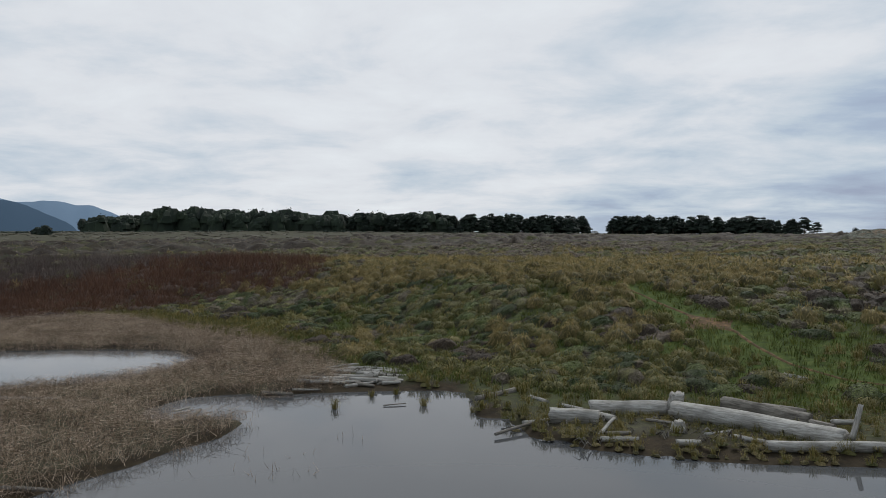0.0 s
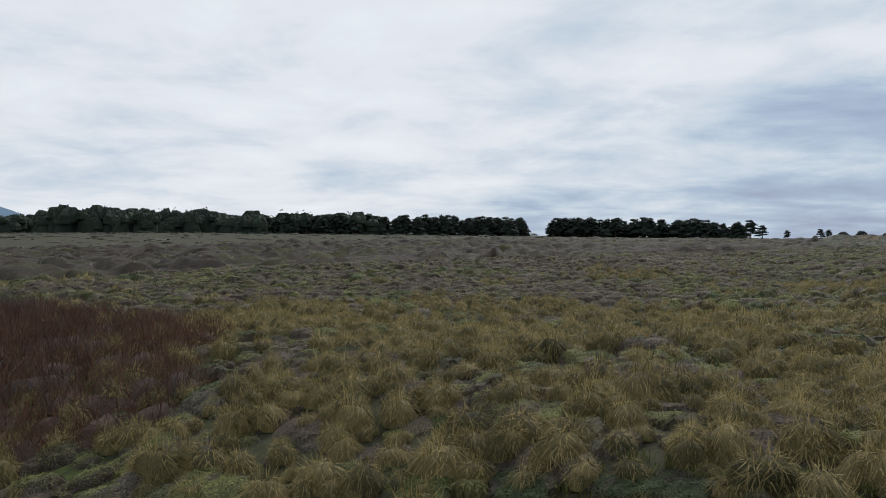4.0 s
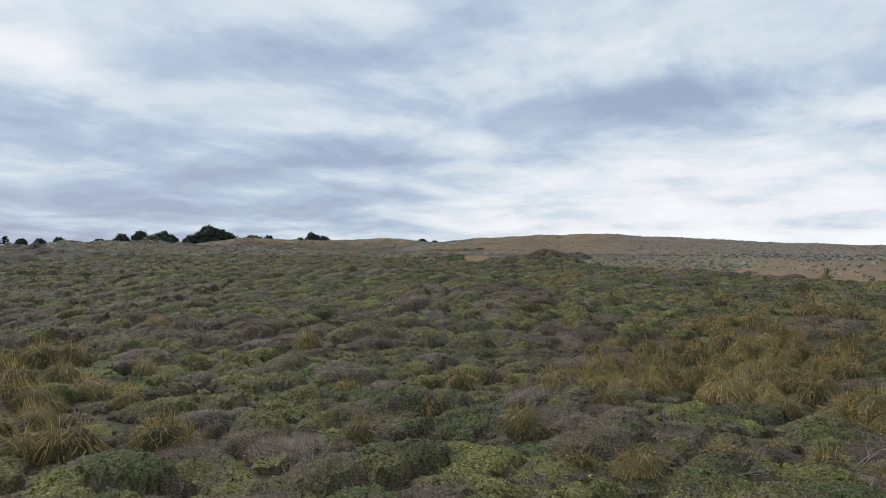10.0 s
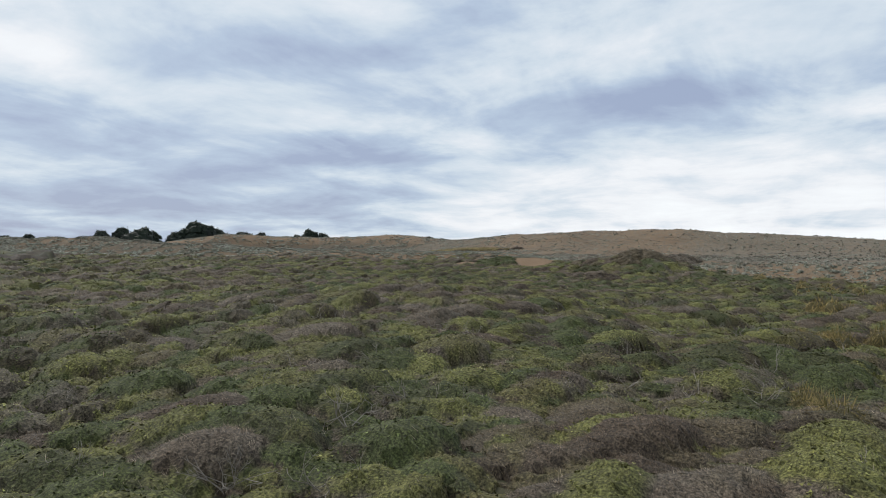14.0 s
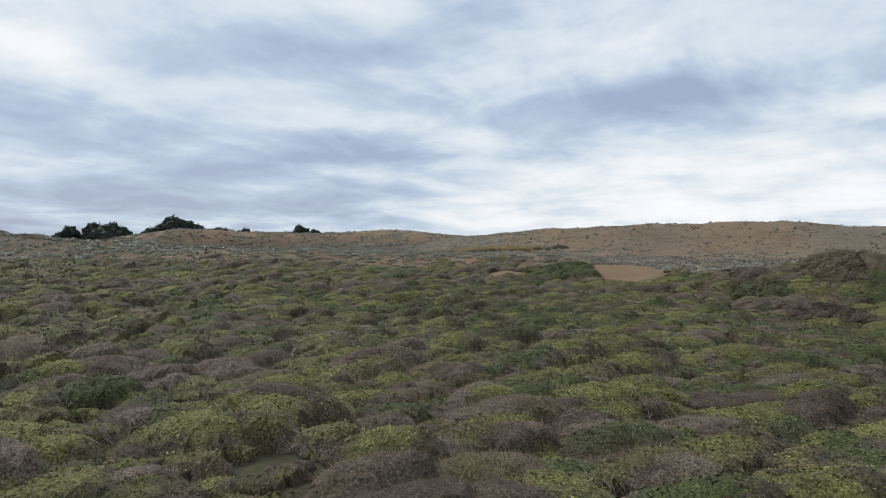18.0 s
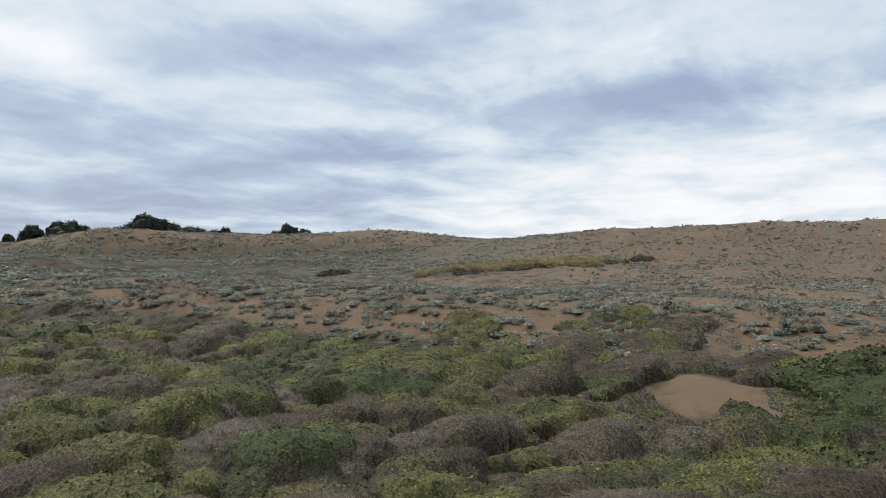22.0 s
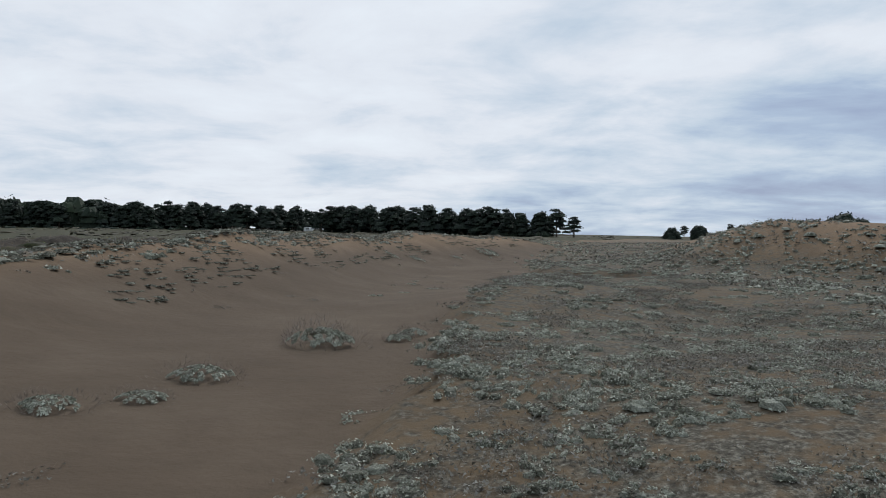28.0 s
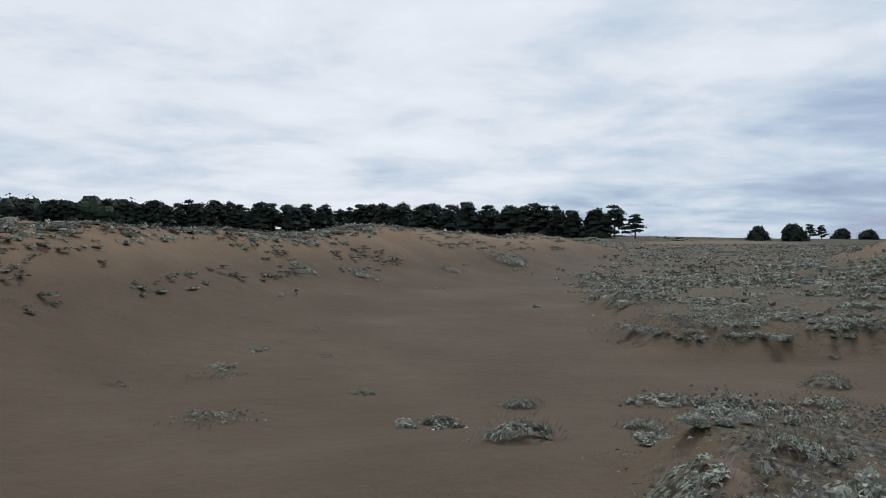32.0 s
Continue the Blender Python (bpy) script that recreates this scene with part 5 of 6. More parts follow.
M["sand"] = sand_of()
for px, py, r, h in ((163.4, 199.6, 1.9, 0.6), (169.6, 216.6, 1.2, 0.5), (168.6, 214.2, 0.8, 0.3), (176.4, 225.4, 0.8, 0.45), (175.7, 224.0, 0.65, 0.35), (172.7, 222.6, 1.6, 0.75),
                     (173.6, 202.6, 0.6, 0.4), (169.9, 197.6, 0.55, 0.3), (169.6, 191.6, 1.0, 0.35), (194.2, 310.5, 2.6, 0.8), (188, 300, 1.0, 0.3), (181.5, 291, 1.4, 0.35), (178, 287, 1.2, 0.3),
                     (185.2, 247.4, 0.5, 0.25), (189.6, 249, 0.5, 0.25), (155.0, 182.8, 0.5, 0.25), (155.7, 182.5, 0.5, 0.35), (155.4, 179.7, 0.65, 0.42), (156.4, 179.8, 0.3, 0.12),
                     (154.2, 179.6, 0.35, 0.15), (162.8, 185.3, 0.5, 0.2), (163.3, 181.0, 0.8, 0.15), (171.0, 200.8, 0.45, 0.3), (154.6, 181.0, 0.45, 0.2), (166.8, 213.2, 0.9, 0.4), (199, 268, 1.2, 0.35), (196, 278, 1.5, 0.4),
                     (187.6, 248.4, 1.0, 0.25), (186.8, 252.8, 0.7, 0.4), (187.6, 258.4, 0.5, 0.25), (191.0, 258.2, 1.1, 0.3), (189.4, 253.6, 0.5, 0.2), (189.6, 254.9, 0.55, 0.25), (193.4, 255.6, 0.6, 0.25), (196.4, 260.2, 0.8, 0.35), (194.8, 257.6, 0.7, 0.3)):
    silver_clump((px, py), r, h * (1.25 if r > 1.5 else 1.0), n=2000 if r > 1.5 else 900)

# ---- cypresses: each with trunk, limbs and a ragged crown of flat sprays ----


def trunk_mesh(tall, r, lean=0.0, sides=7, joints=5):
    V, T = [], []
    for j in range(joints + 1):
        k = j / joints
        cx, rr = lean * k * k * tall, r * (1.25 - 0.95 * k)
        for i in range(sides):
            a = 2 * math.pi * i / sides
            V.append((cx + rr * math.cos(a), rr * math.sin(a), k * tall - 0.3))
    for j in range(joints):
        for i in range(sides):
            a, b_ = j * sides + i, j * sides + (i + 1) % sides
            T += [(a, b_, b_ + sides), (a, b_ + sides, a + sides)]
    return np.array(V), np.array(T)


def limb_mesh(p, q, r):
    p, q = np.array(p, float), np.array(q, float)
    d = unit(q - p)
    s = unit(np.cross(d, [0.2, 0.1, 1.0]))
    u = np.cross(d, s)
    V = [at + (s * math.cos(k * 1.5708) + u * math.sin(k * 1.5708)) * rr for at, rr in ((p, r), (0.5 * (p + q) + [0, 0, 0.3], r * 0.7), (q, r * 0.3)) for k in range(4)]
    T = [t for j in (0, 4) for k in range(4) for t in ((j + k, j + (k + 1) % 4, j + 4 + (k + 1) % 4), (j + k, j + 4 + (k + 1) % 4, j + 4 + k))]
    return np.array(V), np.array(T)


def cypress(label, tall=10.0, wide=5.5, base=0.2, ragged=0.5, leaf=0.42, sprays=15, flat=0.35, taper=(0.85, 1.7)):
    """A wind-worn cypress: radius wide / 2, its crown from base * tall up."""
    ob = thing("cypress_tree", (0, 0, 0), label, "tree", "cypresses on the skyline")
    v, t = trunk_mesh(tall * 0.8, 0.03 * tall, rng.uniform(-0.08, 0.08))
    part("trunk", v, t, [M["bark"]], ob, label="dark weathered trunk")
    clumps = []
    for i in range(sprays):
        k = (i + 0.5) / sprays
        z = tall * (base + (1 - base) * (0.12 + 0.82 * k))
        reach = wide * 0.5 * (1.05 - taper[0] * k ** taper[1]) * rng.uniform(1 - ragged, 1.05)
        a = i * 2.4 + rng.uniform(-0.5, 0.5)
        clumps.append((reach * 0.72 * math.cos(a), reach * 0.72 * math.sin(a), z + tall * rng.uniform(-0.05, 0.05), wide * rng.uniform(0.13, 0.27) * (1.1 - 0.5 * taper[0] * k)))
    for i in range(0, sprays, 3):
        cx, cy, cz, s = clumps[i]
        v, t = limb_mesh((0, 0, max(0.6, cz - 0.28 * tall)), (cx, cy, cz), 0.012 * tall)
        part("limb", v, t, [M["bark"]], ob)
    P = []
    for cx, cy, cz, s in clumps + [(0, 0, tall * (base + 0.40 * (1 - base)), wide * 0.30), (0, 0, tall * (base + 0.65 * (1 - base)), wide * 0.24)]:
        d = dome(7, 2, 0.3, flat * 1.5, 0.15)
        P.append((d[0] * s * 0.85 + [cx, cy, cz], d[1], 0))
        p, out = shell_points(30, 0.3, flat * 1.5, 0.12)
        low = p * [1, 1, -0.45]
        pts = np.concatenate([p, low[:10]]) * s * 0.94 + [cx, cy, cz]
        P.append((*leaves(pts, np.concatenate([out, -out[:10]]), leaf, 0.9, 0.55), 0))
    v, t, sl = joined(P)
    part("crown", v, t, [M["cypress"]], ob, label="dark green layered crown")
    return ob, float(np.percentile(v[:, 2], 99.5))


def plant_trees(kinds, spots):
    """Copies of the pattern trees at (x, y, height)."""
    for i, (px, py, h) in enumerate(spots):
        src, tall = kinds[i % len(kinds)]
        k = h / tall / src.scale.z
        spread = rng.uniform(0.9, 1.25)
        m = pose(px, py, height(px, py) - 0.2, 0, 0, rng.uniform(0, 360)) @ Matrix.Diagonal((k * spread, k * spread * rng.uniform(0.9, 1.1), k, 1))
        copy_thing(src, m)


tall_kinds = [cypress("dark cypress with a broad layered crown on the plain", 12, w, b_, 0.4, sprays=20, flat=0.5) for w, b_ in ((11.0, 0.0), (12.5, 0.0), (9.5, 0.04))]
open_kinds = [cypress("wind-worn cypress with open flat-topped crown and bare trunk", 11, w, b_, 0.5, sprays=18) for w, b_ in ((11.5, 0.08), (10.5, 0.14))]
low_kinds = [cypress("low round cypress behind the dune crest", 6, w, -0.05, 0.3, 0.30, 34, 0.62, (0.75, 2.2)) for w in (10.0, 12.0)]
for src, (px, py, k) in zip([s for s, _ in tall_kinds + open_kinds + low_kinds], ((152, 655, 1.0), (163, 645, 1.05), (171, 634, 0.95), (244, 553, 0.95), (258, 541, 0.95), (366, 429, 1.3), (352, 448, 1.2))):
    src.matrix_basis = pose(px, py, height(px, py) - 0.2, 0, 0, 40 * k) @ Matrix.Scale(k, 4)

# the belt right of the gap, from the van to the open end
belt = []
for i in range(64):
    k = i / 63
    belt.append((155 + 104 * k + rng.normal(0, 4), 652 - 112 * k + rng.normal(0, 7), rng.uniform(9.5, 16.5) * (1.05 - 0.12 * k)))
plant_trees(tall_kinds, belt)
plant_trees(open_kinds, [(240, 556, 14), (234, 564, 14), (266, 533, 13.5), (274, 531, 10)])
# left of the gap: single crowns, growing into a close wood further inland
belt = []
for i in range(70):
    k = i / 69
    belt.append((133 - 225 * k + rng.normal(0, 3), 676 + 22 * k + rng.normal(0, 8), rng.uniform(13.5, 19) - 0.5 * k))
plant_trees(tall_kinds, belt)
plant_trees(open_kinds, [(122, 672, 14), (100, 676, 13.5), (84, 679, 14), (66, 682, 14.5)])
plant_trees(tall_kinds, [(20, 682, 14), (28, 680, 13), (36, 684, 14.5), (44, 681, 12.5), (110, 676, 12), (56, 683, 13)])
# dark brush closing the foot of both belts
k = rng.uniform(0, 1, 150)
bx = np.concatenate([152 + 110 * k[:80] + rng.normal(0, 3, 80), 134 - 230 * k[80:] + rng.normal(0, 3, 70)])
by = np.concatenate([655 - 118 * k[:80] + rng.normal(0, 4, 80), 672 + 22 * k[80:] + rng.normal(0, 4, 70)])
tagged(strew("tree_foot_brush", [cushion(40, 0.16, 0.3, around=8, up=3, swell=4) for _ in range(4)], bx, by, rng.uniform(3.0, 5.0, 150), [M["wood"], M["cypress"]], tall=np.full(150, 1.5)), "dark brush closing the foot of the cypress belt", "shrub", kind="stuff")
# trees behind the dunes: place and height of the top over the sea
for px, py, top, wide in ((375, 422, 22.6, 1.0), (385, 417, 19.6, 1.0), (331, 419, 18.6, 1.0), (340, 421, 17.2, 1.0), (331, 352, 15.6, 1.35), (338, 349, 14.6, 1.2), (378, 378, 16.6, 0.7),
                          (383, 384, 15.4, 0.8), (413, 370, 18.3, 0.75), (421, 366, 16.4, 0.8), (590, 374, 16.0, 1.0), (604, 368, 14.5, 1.0), (376, 482, 20.8, 0.9), (368, 490, 19.0, 1.0),
                          (440, 398, 16.0, 0.8), (310, 476, 16.0, 1.0), (300, 480, 15.2, 1.0)):
    src, tall = low_kinds[int(px) % 2]
    k = (top - 0.5 - height(px, py) + 0.4) / tall / src.scale.z
    copy_thing(src, pose(px, py, height(px, py) - 0.4, 0, 0, rng.uniform(0, 360)) @ Matrix.Diagonal((0.92 * k * wide, 0.92 * k * wide, k, 1)))
plant_trees(tall_kinds, [(137, 765, 15), (131, 772, 16), (126, 780, 15), (141, 755, 14), (120, 770, 16), (137, 842, 14), (142, 850, 15), (133, 858, 15), (146, 862, 14), (139, 870, 15)])
plant_trees(open_kinds, [(440, 773, 9.5), (493, 796, 12), (500, 792, 11)])
plant_trees(low_kinds, [(512, 785, 9), (528, 778, 8), (548, 765, 7.5), (575, 748, 7), (480, 640, 8), (515, 610, 7)])

# the close wood behind
x, y = jittered(-335, 10, 692, 790, 13.0)
keep = rng.uniform(0, 1, len(x)) < 0.85
x, y = x[keep], y[keep]
tops = np.interp(x, [-335, -265, -180, -110, 10], [15, 24, 22, 19.5, 18]) + 4 * value_noise(x, y, 40, 91, 2) + rng.uniform(-1, 2, len(x))


def crown_pattern():
    parts = []
    for _ in range(6):
        a, r = rng.uniform(0, 6.28), rng.uniform(0, 0.5)
        s, at = rng.uniform(0.45, 0.7), np.array([r * math.cos(a), r * math.sin(a), rng.uniform(0.35, 0.75)])
        d = dome(8, 3, 0.3, 0.9, 0.3)
        p, out = shell_points(18, 0.3, 0.9, 0.3)
        parts += [(d[0] * s * 0.9 + at, d[1], 0), (*leaves(p * s * 0.9 + at, out, 0.09), 0)]
    d = dome(8, 2, 0.2, 0.9, 0.0)
    parts.append((d[0] * [0.8, 0.8, 0.9], d[1], 0))
    return joined(parts)


tagged(strew("woodland", [crown_pattern() for _ in range(6)], x, y, np.full(len(x), 11.0), [M["wood"]], tall=tops / 15.0, lean=0.03), "close dark green wood along the far plain", "wood", kind="stuff")
x, y = jittered(-520, 120, 640, 700, 9.0)
keep = rng.uniform(0, 1, len(x)) < 0.33
x, y = x[keep], y[keep]
tagged(strew("field_brush", COARSE_BUSH, x, y, rng.uniform(2.5, 4.5, len(x)), [M["wood"], M["wood"]], tall=np.full(len(x), 0.8)), "dull green brush at the foot of the far wood", "shrub", kind="stuff")
plant_trees(low_kinds, [(-255, 465, 6.5), (-262, 470, 5)])


# ---- far hills ----
def hills(name, far, left, right, tall, seed, colour, label):
    """A ridge of hills standing far off, between two bearings in degrees left of +y."""
    n, rows = 90, 8
    V = []
    for j in range(rows):
        for i in range(n):
            k = i / (n - 1)
            b_ = radians(left + (right - left) * k)
            d = far * (1 - 0.2 * (1 - j / (rows - 1)))
            h = np.interp(k, [0, 0.25, 0.5, 0.7, 0.85, 0.94, 1.0], [1.0, 1.05, 1.0, 0.98, 0.86, 0.58, 0.0]) * tall
            h = h * (0.82 + 0.36 * float(value_noise(np.array([k * 40.0]), np.array([seed * 9.0]), 6, seed, 4)[0])) * math.sin(j / (rows - 1) * math.pi / 2)
            V.append((-math.sin(b_) * d, math.cos(b_) * d, 8 + h))
    T = [t for j in range(rows - 1) for i in range(n - 1) for t in ((j * n + i, j * n + i + 1, (j + 1) * n + i + 1), (j * n + i, (j + 1) * n + i + 1, (j + 1) * n + i))]
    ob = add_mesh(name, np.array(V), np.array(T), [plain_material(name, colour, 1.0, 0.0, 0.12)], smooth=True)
    return tagged(ob, label, "hills", kind="structure")


# distance haze is put into the hill colours: blue, then paler behind
hills("backdrop", 4600, 62, 25.0, 288, 3, (0.060, 0.092, 0.130), "wooded hills far inland in painted haze blue")
hills("backdrop_far", 4800, 48, 22.0, 272, 8, (0.15, 0.21, 0.28), "hills behind the first in paler painted haze blue")


# ---- driftwood ----
def log_mesh(length, r0, r1, sides=16, rings=18, warp=0.05, ends=True):
    """A weathered trunk along x, tapering, with flutes and a hollowed broken end."""
    ph = rng.uniform(0, 6.28, 5)
    V, T = [], []
    for j in range(rings + 1):
        k = j / rings
        r = r0 + (r1 - r0) * k
        cy, cz = warp * math.sin(2.2 * k + ph[0]), warp * math.sin(3.1 * k + ph[1])
        for i in range(sides):
            a = 2 * math.pi * i / sides
            f = 1 + 0.05 * math.sin(3 * a + ph[2]) + 0.035 * math.sin(7 * a + ph[3] + 2 * k) + 0.03 * math.sin(11 * k + ph[4] + a)
            ragged = 0.0 if 0 < j < rings else (0.10 * r0 * math.sin(5 * a + ph[2]) + rng.uniform(-0.06, 0.06) * r0) * (1 if j else -1)
            V.append((k * length + ragged, cy + r * f * math.cos(a), cz + r * f * math.sin(a)))
    for j in range(rings):
        for i in range(sides):
            a, b_ = j * sides + i, j * sides + (i + 1) % sides
            T += [(a, a + sides, b_ + sides), (a, b_ + sides, b_)]
    for j, back in ((0, 0.12), (rings, -0.12)):
        c = len(V)
        ring = np.mean([V[j * sides + i] for i in range(sides)], axis=0)
        V.append((ring[0] + back * r0 * 4, ring[1], ring[2]))
        for i in range(sides):
            a, b_ = j * sides + i, j * sides + (i + 1) % sides
            T.append((a, b_, c) if j == 0 else (b_, a, c))
    return np.array(V), np.array(T)


def knots(ob, length, r, n, mat):
    for _ in range(n):
        k, a = rng.uniform(0.1, 0.9), rng.uniform(0.3, 2.8)
        at = np.array([k * length, math.cos(a) * r * 0.85, math.sin(a) * r * 0.85])
        d = unit(np.array([rng.uniform(-0.4, 0.4), math.cos(a), math.sin(a)]))
        v, t = limb_mesh(at, at + d * r * rng.uniform(0.2, 0.4), r * 0.22)
        part("branch_stub", v, t, [mat], ob)


def log(p, q, r0, r1, label, old=False, stubs=0, sink=0.25, category="log"):
    """A log from p to q (x, y, height of its underside)."""
    p, q = (Vector((v[0], v[1], max(v[2], height(v[0], v[1]) - 0.04) if v[2] < 0.8 else v[2])) for v in (p, q))
    ob = new("driftwood_log")
    mat = M["oldlog"] if old else M["log"]
    length = (q - p).length
    d = (q - p).normalized()
    up = Vector((0, 0, 1)) - d * d.z
    up.normalize()
    side = up.cross(d)
    rot = Matrix((d, side, up)).transposed().to_4x4()
    ob.matrix_basis = Matrix.Translation(p + Vector((0, 0, r0 * (1 - sink)))) @ rot @ pose(0, 0, 0, rng.uniform(-8, 8))
    tagged(ob, label, category, "driftwood by the pond")
    v, t = log_mesh(length, r0, r1, sides=18 if r0 > 0.15 else 9, rings=20 if r0 > 0.15 else 8, warp=0.05 * length / 5)
    part("stem", v, t, [mat], ob, smooth=True)
    if stubs:
        knots(ob, length, min(r0, r1), stubs, mat)
    return ob


def stump(at, tall, r, label, tilt):
    ob = thing("driftwood_stump", (*at, 0.15), label, "stump", "driftwood by the pond", tilt)
    v, t = log_mesh(tall, r, r * 0.72, 14, 8, 0.06)
    v = v[:, [1, 2, 0]] * [1, 0.8, 1]
    part("stem", v, t, [M["log"]], ob, smooth=True)
    for k in range(5):
        a = k * 1.26 + 0.3
        v, t = limb_mesh((0, 0, 0.12), (math.cos(a) * r * 1.35, math.sin(a) * r * 1.35, -0.10), r * 0.5)
        part("root", v, t, [M["log"]], ob)
    return ob


LOGS = [
    ((7.39, 23.43, 0.17), (11.15, 20.06, 0.17), 0.31, False, 0, "huge bleached driftwood trunk lying along the pond"),
    ((4.86, 24.19, 0.17), (7.36, 23.89, 0.17), 0.28, False, 0, "bleached grey driftwood log with blunt ends"),
    ((8.87, 19.90, 0.10), (12.6, 19.40, 0.10), 0.16, False, 0, "long pale driftwood log at the water edge"),
    ((9.34, 24.19, 0.27), (11.16, 22.02, 0.27), 0.25, True, 0, "dark cracked driftwood log in the grass"),
    ((10.29, 23.44, 0.41), (11.34, 22.69, 0.41), 0.15, True, 0, "grey split driftwood log behind the big trunk"),
    ((11.07, 21.87, 0.30), (11.49, 21.28, 0.30), 0.13, True, 0, "short weathered driftwood log in the grass"),
    ((11.60, 21.65, 0.44), (12.41, 21.63, 0.44), 0.08, False, 0, "thin grey driftwood pole in the grass"),
    ((3.40, 23.16, 0.08), (4.90, 22.78, 0.08), 0.27, False, 0, "thick pale broken driftwood log"),
    ((4.82, 23.71, 0.19), (5.42, 22.90, 0.19), 0.14, False, 0, "stubby pale driftwood block"),
    ((1.54, 21.94, 0.06), (3.36, 23.43, 0.06), 0.05, True, 0, "slim dark driftwood pole sticking out over water"),
    ((2.49, 22.91, 0.10), (3.32, 23.31, 0.10), 0.06, False, 0, "thin split driftwood piece"),
    ((1.19, 26.27, 0.00), (2.73, 27.70, 0.00), 0.12, True, 1, "dark waterlogged driftwood log at the shore"),
    ((3.19, 26.74, 0.18), (3.69, 25.73, 0.18), 0.08, False, 0, "small pale driftwood piece in the sedge"),
    ((4.05, 25.08, 0.23), (4.86, 24.08, 0.23), 0.09, False, 0, "pale driftwood limb in the sedge"),
    ((4.54, 20.97, 0.08), (5.62, 20.88, 0.08), 0.08, False, 0, "short pale driftwood log at the water edge"),
    ((4.80, 21.49, 0.15), (5.57, 21.55, 0.15), 0.07, True, 0, "brown broken driftwood piece"),
    ((6.56, 20.43, 0.05), (7.24, 20.41, 0.05), 0.09, False, 0, "cream-coloured chunk of fresh split driftwood"),
    ((7.70, 21.35, 0.15), (8.70, 21.78, 0.15), 0.06, False, 0, "thin pale driftwood stick on the mud"),
    ((8.34, 21.05, 0.13), (9.04, 20.35, 0.13), 0.09, False, 0, "bleached driftwood log behind the mud"),
    ((6.39, 22.88, 0.26), (7.09, 22.44, 0.26), 0.05, True, 0, "thin grey driftwood stick"),
    ((13.4, 28.5, 0.45), (13.95, 27.8, 0.40), 0.12, False, 0, "short white log on the grass by the footpath"),
]
for p, q, r, old, stubs, label in LOGS:
    log(p, q, r, r * 0.92, label, old, stubs)
log((11.6, 20.6, 0.05), (11.95, 20.75, 1.15), 0.09, 0.07, "grey plank end leaning upright beside the logs", False)
log((4.62, 21.4, 0.15), (5.25, 22.3, 0.45), 0.06, 0.05, "pale driftwood stick propped on a log", False)
stump((7.62, 23.9), 0.80, 0.34, "upright bleached root stump between two logs", 20)
stump((7.05, 21.7), 0.42, 0.22, "small grey root stump on the mud", 70)

# sticks and planks drifted together in the corner of the pond
DRIFT = [
    ((-16.45, 26.82, 0.05), (-14.35, 26.99, 0.05), 0.08, False),
    ((-10.41, 16.94, 0.05), (-9.27, 17.15, 0.05), 0.06, True),
    ((-7.12, 28.32, 0.05), (-5.85, 28.04, 0.05), 0.08, True),
    ((-6.01, 28.66, 0.05), (-4.95, 29.02, 0.05), 0.05, False),
    ((-8.55, 24.23, 0.05), (-8.58, 25.47, 0.05), 0.07, True),
    ((-9.47, 25.39, 0.05), (-9.11, 25.99, 0.05), 0.04, False),
    ((-2.2, 26.3, 0.02), (-1.4, 26.55, 0.03), 0.025, True),
    ((-6.16, 30.85, 0.05), (-2.75, 29.89, 0.05), 0.11, False),
    ((-4.80, 31.95, 0.05), (-3.27, 32.46, 0.05), 0.10, False),
    ((-5.43, 33.19, 0.05), (-3.94, 34.47, 0.05), 0.06, False),
    ((-2.73, 29.68, 0.05), (-1.95, 31.09, 0.05), 0.05, True),
    ((-9.33, 23.98, 0.05), (-8.41, 23.53, 0.05), 0.03, False),
]
for p, q, r, old in DRIFT:
    log(p, q, r, r * 0.8, "dark sodden stick at the pond's edge" if old else "pale grey stick drifted against the reeds", old)
for i in range(38):
    k = i / 37
    cx, cy, a = -5.4 + 3.6 * rng.uniform(), 29.6 + 3.6 * k ** 1.3 + rng.normal(0, 0.15), rng.normal(0.05, 0.22)
    ln = rng.uniform(0.7, 1.9)
    log((cx - ln / 2 * math.cos(a), cy - ln / 2 * math.sin(a), 0.04), (cx + ln / 2 * math.cos(a), cy + ln / 2 * math.sin(a), 0.06), rng.uniform(0.05, 0.11), 0.045,
        "grey plank in the raft of drifted wood", i % 5 == 0)

# broken bits of wood and bark lying between the logs
def litter_pattern(n):
    parts = []
    for _ in range(n):
        a = rng.uniform(0, 6.28)
        p = np.array([rng.uniform(-0.9, 0.9), rng.uniform(-0.9, 0.9), rng.uniform(0.02, 0.1)])
        parts.append((*limb_mesh(p, p + np.array([math.cos(a), math.sin(a), rng.uniform(-0.1, 0.25)]) * rng.uniform(0.3, 0.9), rng.uniform(0.03, 0.075)), int(rng.integers(0, 2))))
    return joined(parts)


x, y = np.concatenate([rng.uniform(3.0, 12.5, 46), rng.uniform(-6.0, -1.8, 14), rng.uniform(-9.5, -6.2, 8)]), np.concatenate([rng.uniform(20.3, 24.6, 46), rng.uniform(29.2, 33.5, 14), rng.uniform(22.5, 28, 8)])
keep = pond_depth(x, y) < -0.3
x, y = x[keep], y[keep]
tagged(strew("wood_litter", [litter_pattern(7) for _ in range(5)], x, y, rng.uniform(0.25, 0.5, len(x)), [M["oldlog"], M["bark"]], lift=-0.02), "broken sticks and bark lying among the driftwood", "driftwood", kind="stuff")

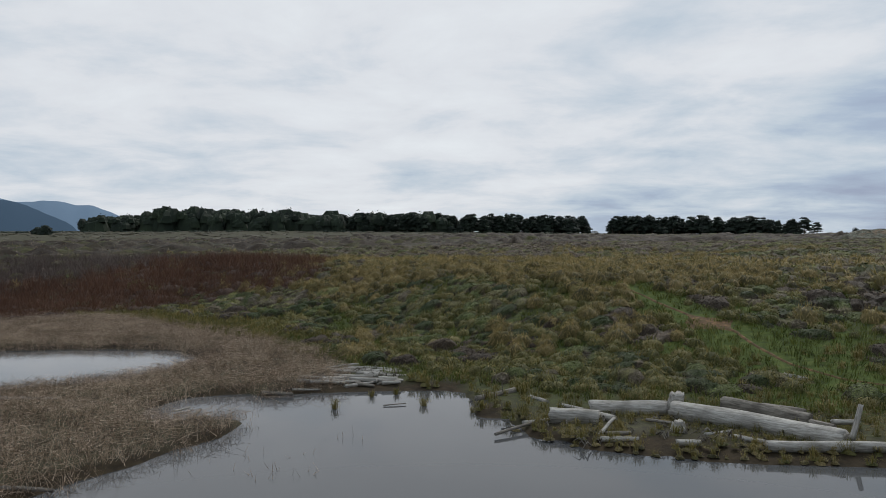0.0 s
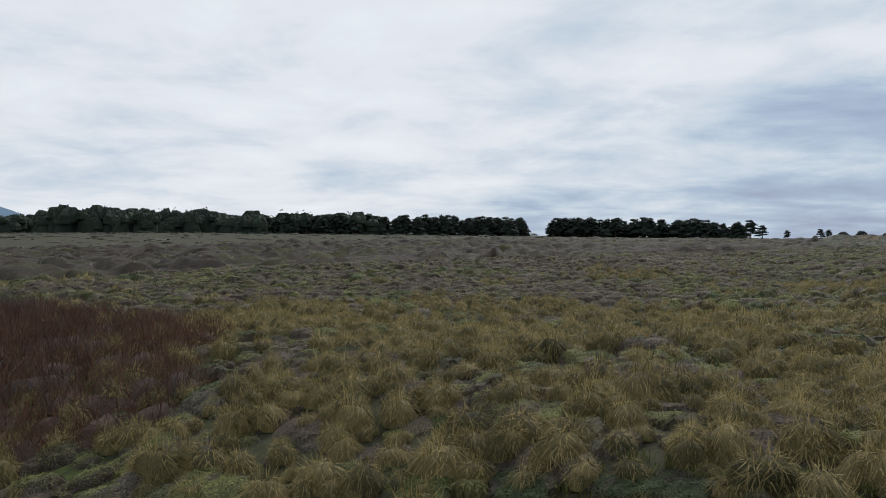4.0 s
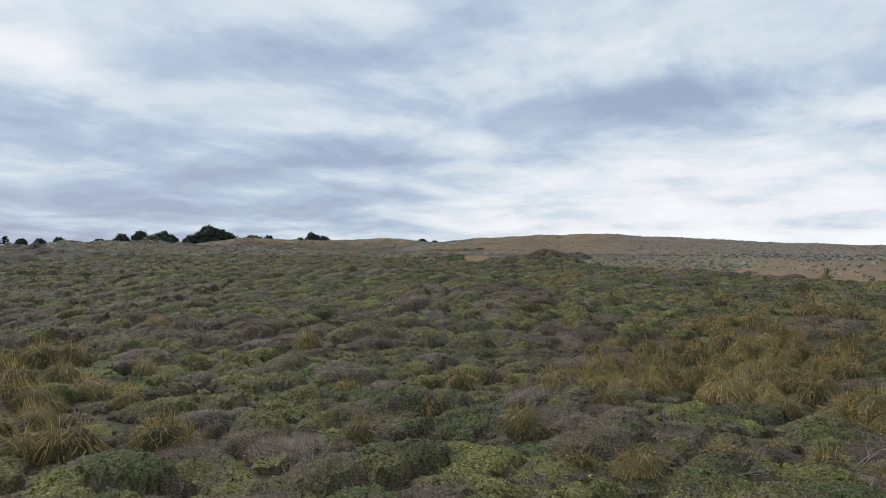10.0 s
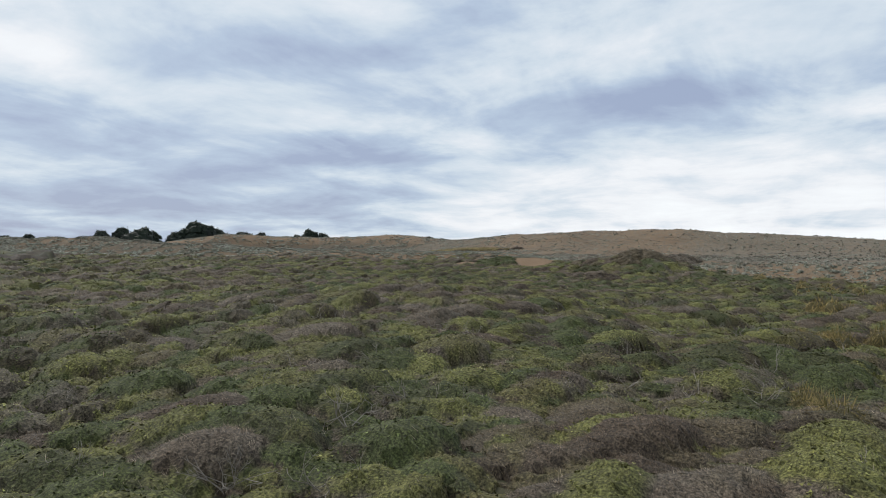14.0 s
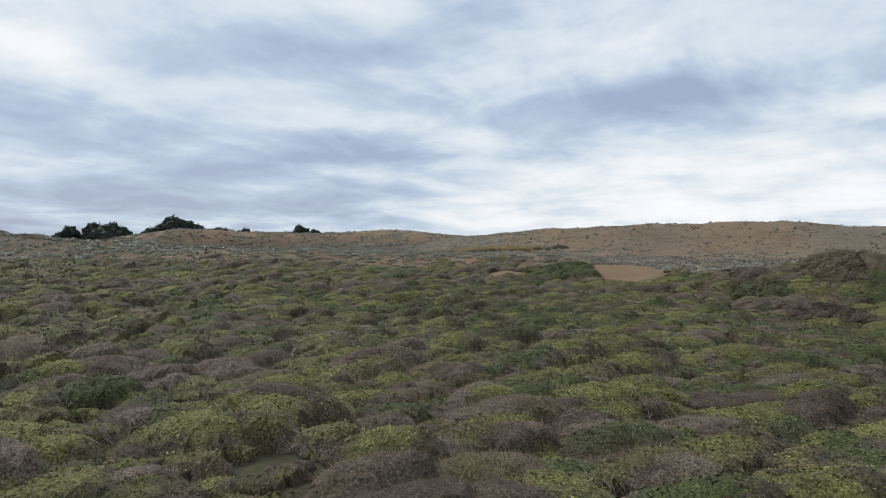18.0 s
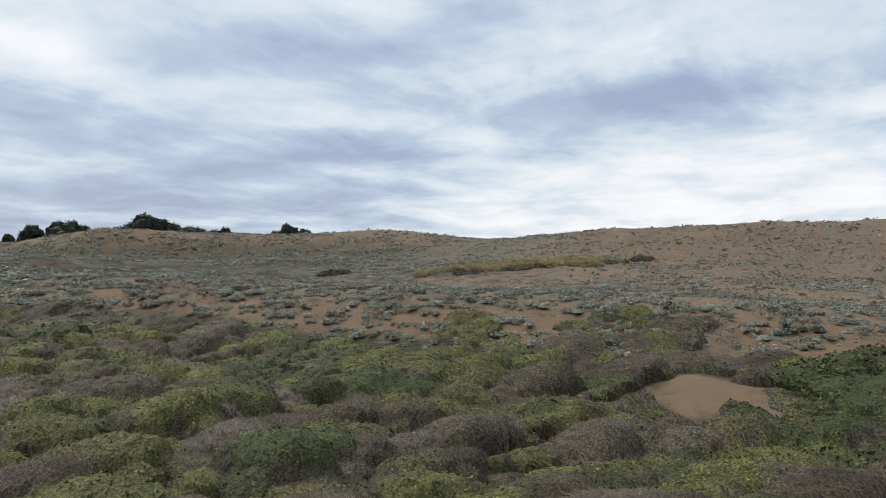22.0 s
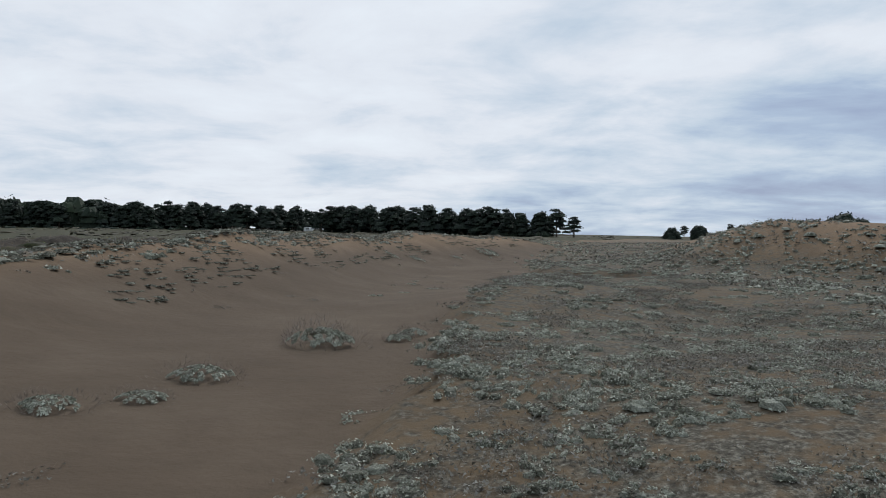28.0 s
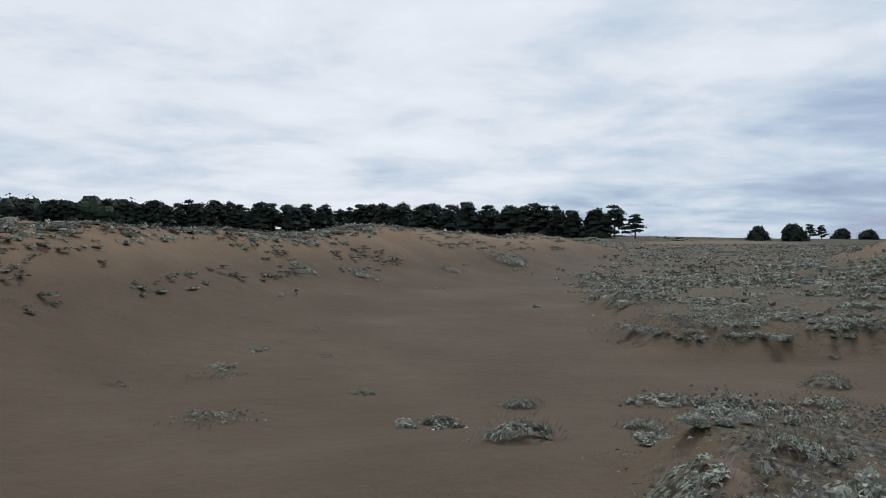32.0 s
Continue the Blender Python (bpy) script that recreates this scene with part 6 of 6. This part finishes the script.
# sedge tufts standing in the water
for px, py, s in ((-3.9, 25.95, 0.5), (-0.73, 26.4, 0.45), (-2.8, 28.0, 0.4), (-1.85, 28.4, 0.42), (1.0, 25.3, 0.35), (2.2, 24.6, 0.3)):
    ob = thing("water_tuft", (px, py, -0.12), "olive sedge tuft standing in the pond", "grass", "tufts in the water", rng.uniform(0, 360), s)
    v, t = blades(60, 0.7, 1.0, 0.016, 0.25, 0.3)
    part("blades", v, t, [M["sedge"]], ob)
x, y = np.array([-6.05, -4.95, -3.3, -5.6, -4.4, -7.2, -6.3, -3.9, -2.9]), np.array([20.2, 18.5, 18.4, 19.6, 19.0, 21.8, 23.0, 20.4, 22.2])
V, T = [], []
for px, py in zip(x, y):
    p = np.concatenate([rng.normal(0, 0.35, (7, 2)) + [px, py], np.full((7, 1), -0.05)], 1)
    v, t = spikes(p, np.tile([0.0, 0.0, 1.0], (7, 1)), 0.32, 0.008, 0.6)
    T.append(t + sum(len(w) for w in V))
    V.append(v)
tagged(add_mesh("water_stalks", np.concatenate(V), np.concatenate(T), [M["reed"]]), "a few thin dead stalks poking from the pond", "reeds", kind="stuff")


# ---- the white van in the gap of the trees ----
def box(lo, hi, bevel=0.0):
    bm = bmesh.new()
    bmesh.ops.create_cube(bm, size=1)
    for v in bm.verts:
        v.co = Vector([a + (c + 0.5) * (b_ - a) for a, b_, c in zip(lo, hi, v.co)])
    if bevel:
        bmesh.ops.bevel(bm, geom=bm.edges[:], offset=bevel, segments=2, affect="EDGES")
    return bm


def bm_part(name, bm, mat, parent, label=""):
    me = bpy.data.meshes.new(name)
    bm.to_mesh(me)
    bm.free()
    me.materials.append(mat)
    ob = new(name, me)
    ob.parent = parent
    if label:
        ob["label"] = label
    return ob


def wheel(at, parent, rubber, metal):
    bm = bmesh.new()
    bmesh.ops.create_cone(bm, cap_ends=True, segments=18, radius1=0.36, radius2=0.36, depth=0.24, matrix=Matrix.Translation(at) @ pose(0, 0, 0, 90))
    bmesh.ops.bevel(bm, geom=[e for e in bm.edges if len(e.link_faces) == 2 and e.calc_face_angle() > 1.0], offset=0.05, segments=2, affect="EDGES")
    w = bm_part("wheel", bm, rubber, parent)
    bm = bmesh.new()
    bmesh.ops.create_cone(bm, cap_ends=True, segments=14, radius1=0.2, radius2=0.2, depth=0.27, matrix=Matrix.Translation(at) @ pose(0, 0, 0, 90))
    bm_part("rim", bm, metal, w)


van_white, van_glass, van_rubber = plain_material("white_van_paint", (0.75, 0.75, 0.74), 0.35, 0.5, 0.04), plain_material("van_glass", (0.02, 0.025, 0.03), 0.08, 0.5, 0.1), plain_material("rubber", (0.02, 0.02, 0.02), 0.8, 0.3, 0.1)
van = thing("van", (139.5, 664, height(139.5, 664) + 0.05), "white camper van parked between the trees", "van", turn=8)
bm_part("body", box((-2.9, -1.05, 0.45), (1.6, 1.05, 2.75), 0.15), van_white, van)
bm_part("cab", box((1.5, -1.0, 0.45), (2.9, 1.0, 1.95), 0.25), van_white, van)
bm_part("windscreen", box((1.75, -0.85, 1.35), (2.72, 0.85, 1.97), 0.08), van_glass, van)
bm_part("side_window", box((-1.6, -1.07, 1.5), (0.4, -1.04, 2.2)), van_glass, van)
bm_part("bumper", box((2.8, -0.95, 0.4), (3.0, 0.95, 0.65), 0.04), van_rubber, van)
for wx in (-1.9, 2.0):
    for wy in (-0.95, 0.95):
        wheel((wx, wy, 0.36), van, van_rubber, van_white)


# ---- small marks on the open sand: a trail of footprints ----
def footprint_rim():
    """The pushed-up rim of one print, longer than wide."""
    V, T = [], []
    for j, (r, z) in enumerate(((1.0, -0.1), (0.78, 0.16), (0.5, -0.12))):
        for i in range(10):
            a = 2 * math.pi * i / 10
            V.append((r * math.cos(a) * 1.3, r * math.sin(a) * 0.6, z * (1.0 + 0.4 * math.sin(2.0 * a + 0.6))))
    for j in range(2):
        for i in range(10):
            a, b_ = j * 10 + i, j * 10 + (i + 1) % 10
            T += [(a, b_, b_ + 10), (a, b_ + 10, a + 10)]
    return np.array(V), np.array(T), np.zeros(len(T), int)


PX, PY = [], []
for (x0, y0), (x1, y1), n in (((178.8, 265.5), (182.6, 279.5), 17), ((156.0, 178.7), (160.2, 181.6), 7), ((162.9, 188.8), (164.6, 196.0), 9)):
    for i in range(n):
        k, side = i / (n - 1), 0.14 if i % 2 else -0.14
        ln = math.hypot(x1 - x0, y1 - y0)
        PX.append(x0 + (x1 - x0) * k - side * (y1 - y0) / ln + rng.normal(0, 0.06))
        PY.append(y0 + (y1 - y0) * k + side * (x1 - x0) / ln + rng.normal(0, 0.06))
tagged(strew("footprint_trail", [footprint_rim()], np.array(PX), np.array(PY), rng.uniform(0.13, 0.17, len(PX)), [M["sand"]], smooth=True, stretch=0.1), "trail of footprints across the bare sand", "footprints", kind="stuff")
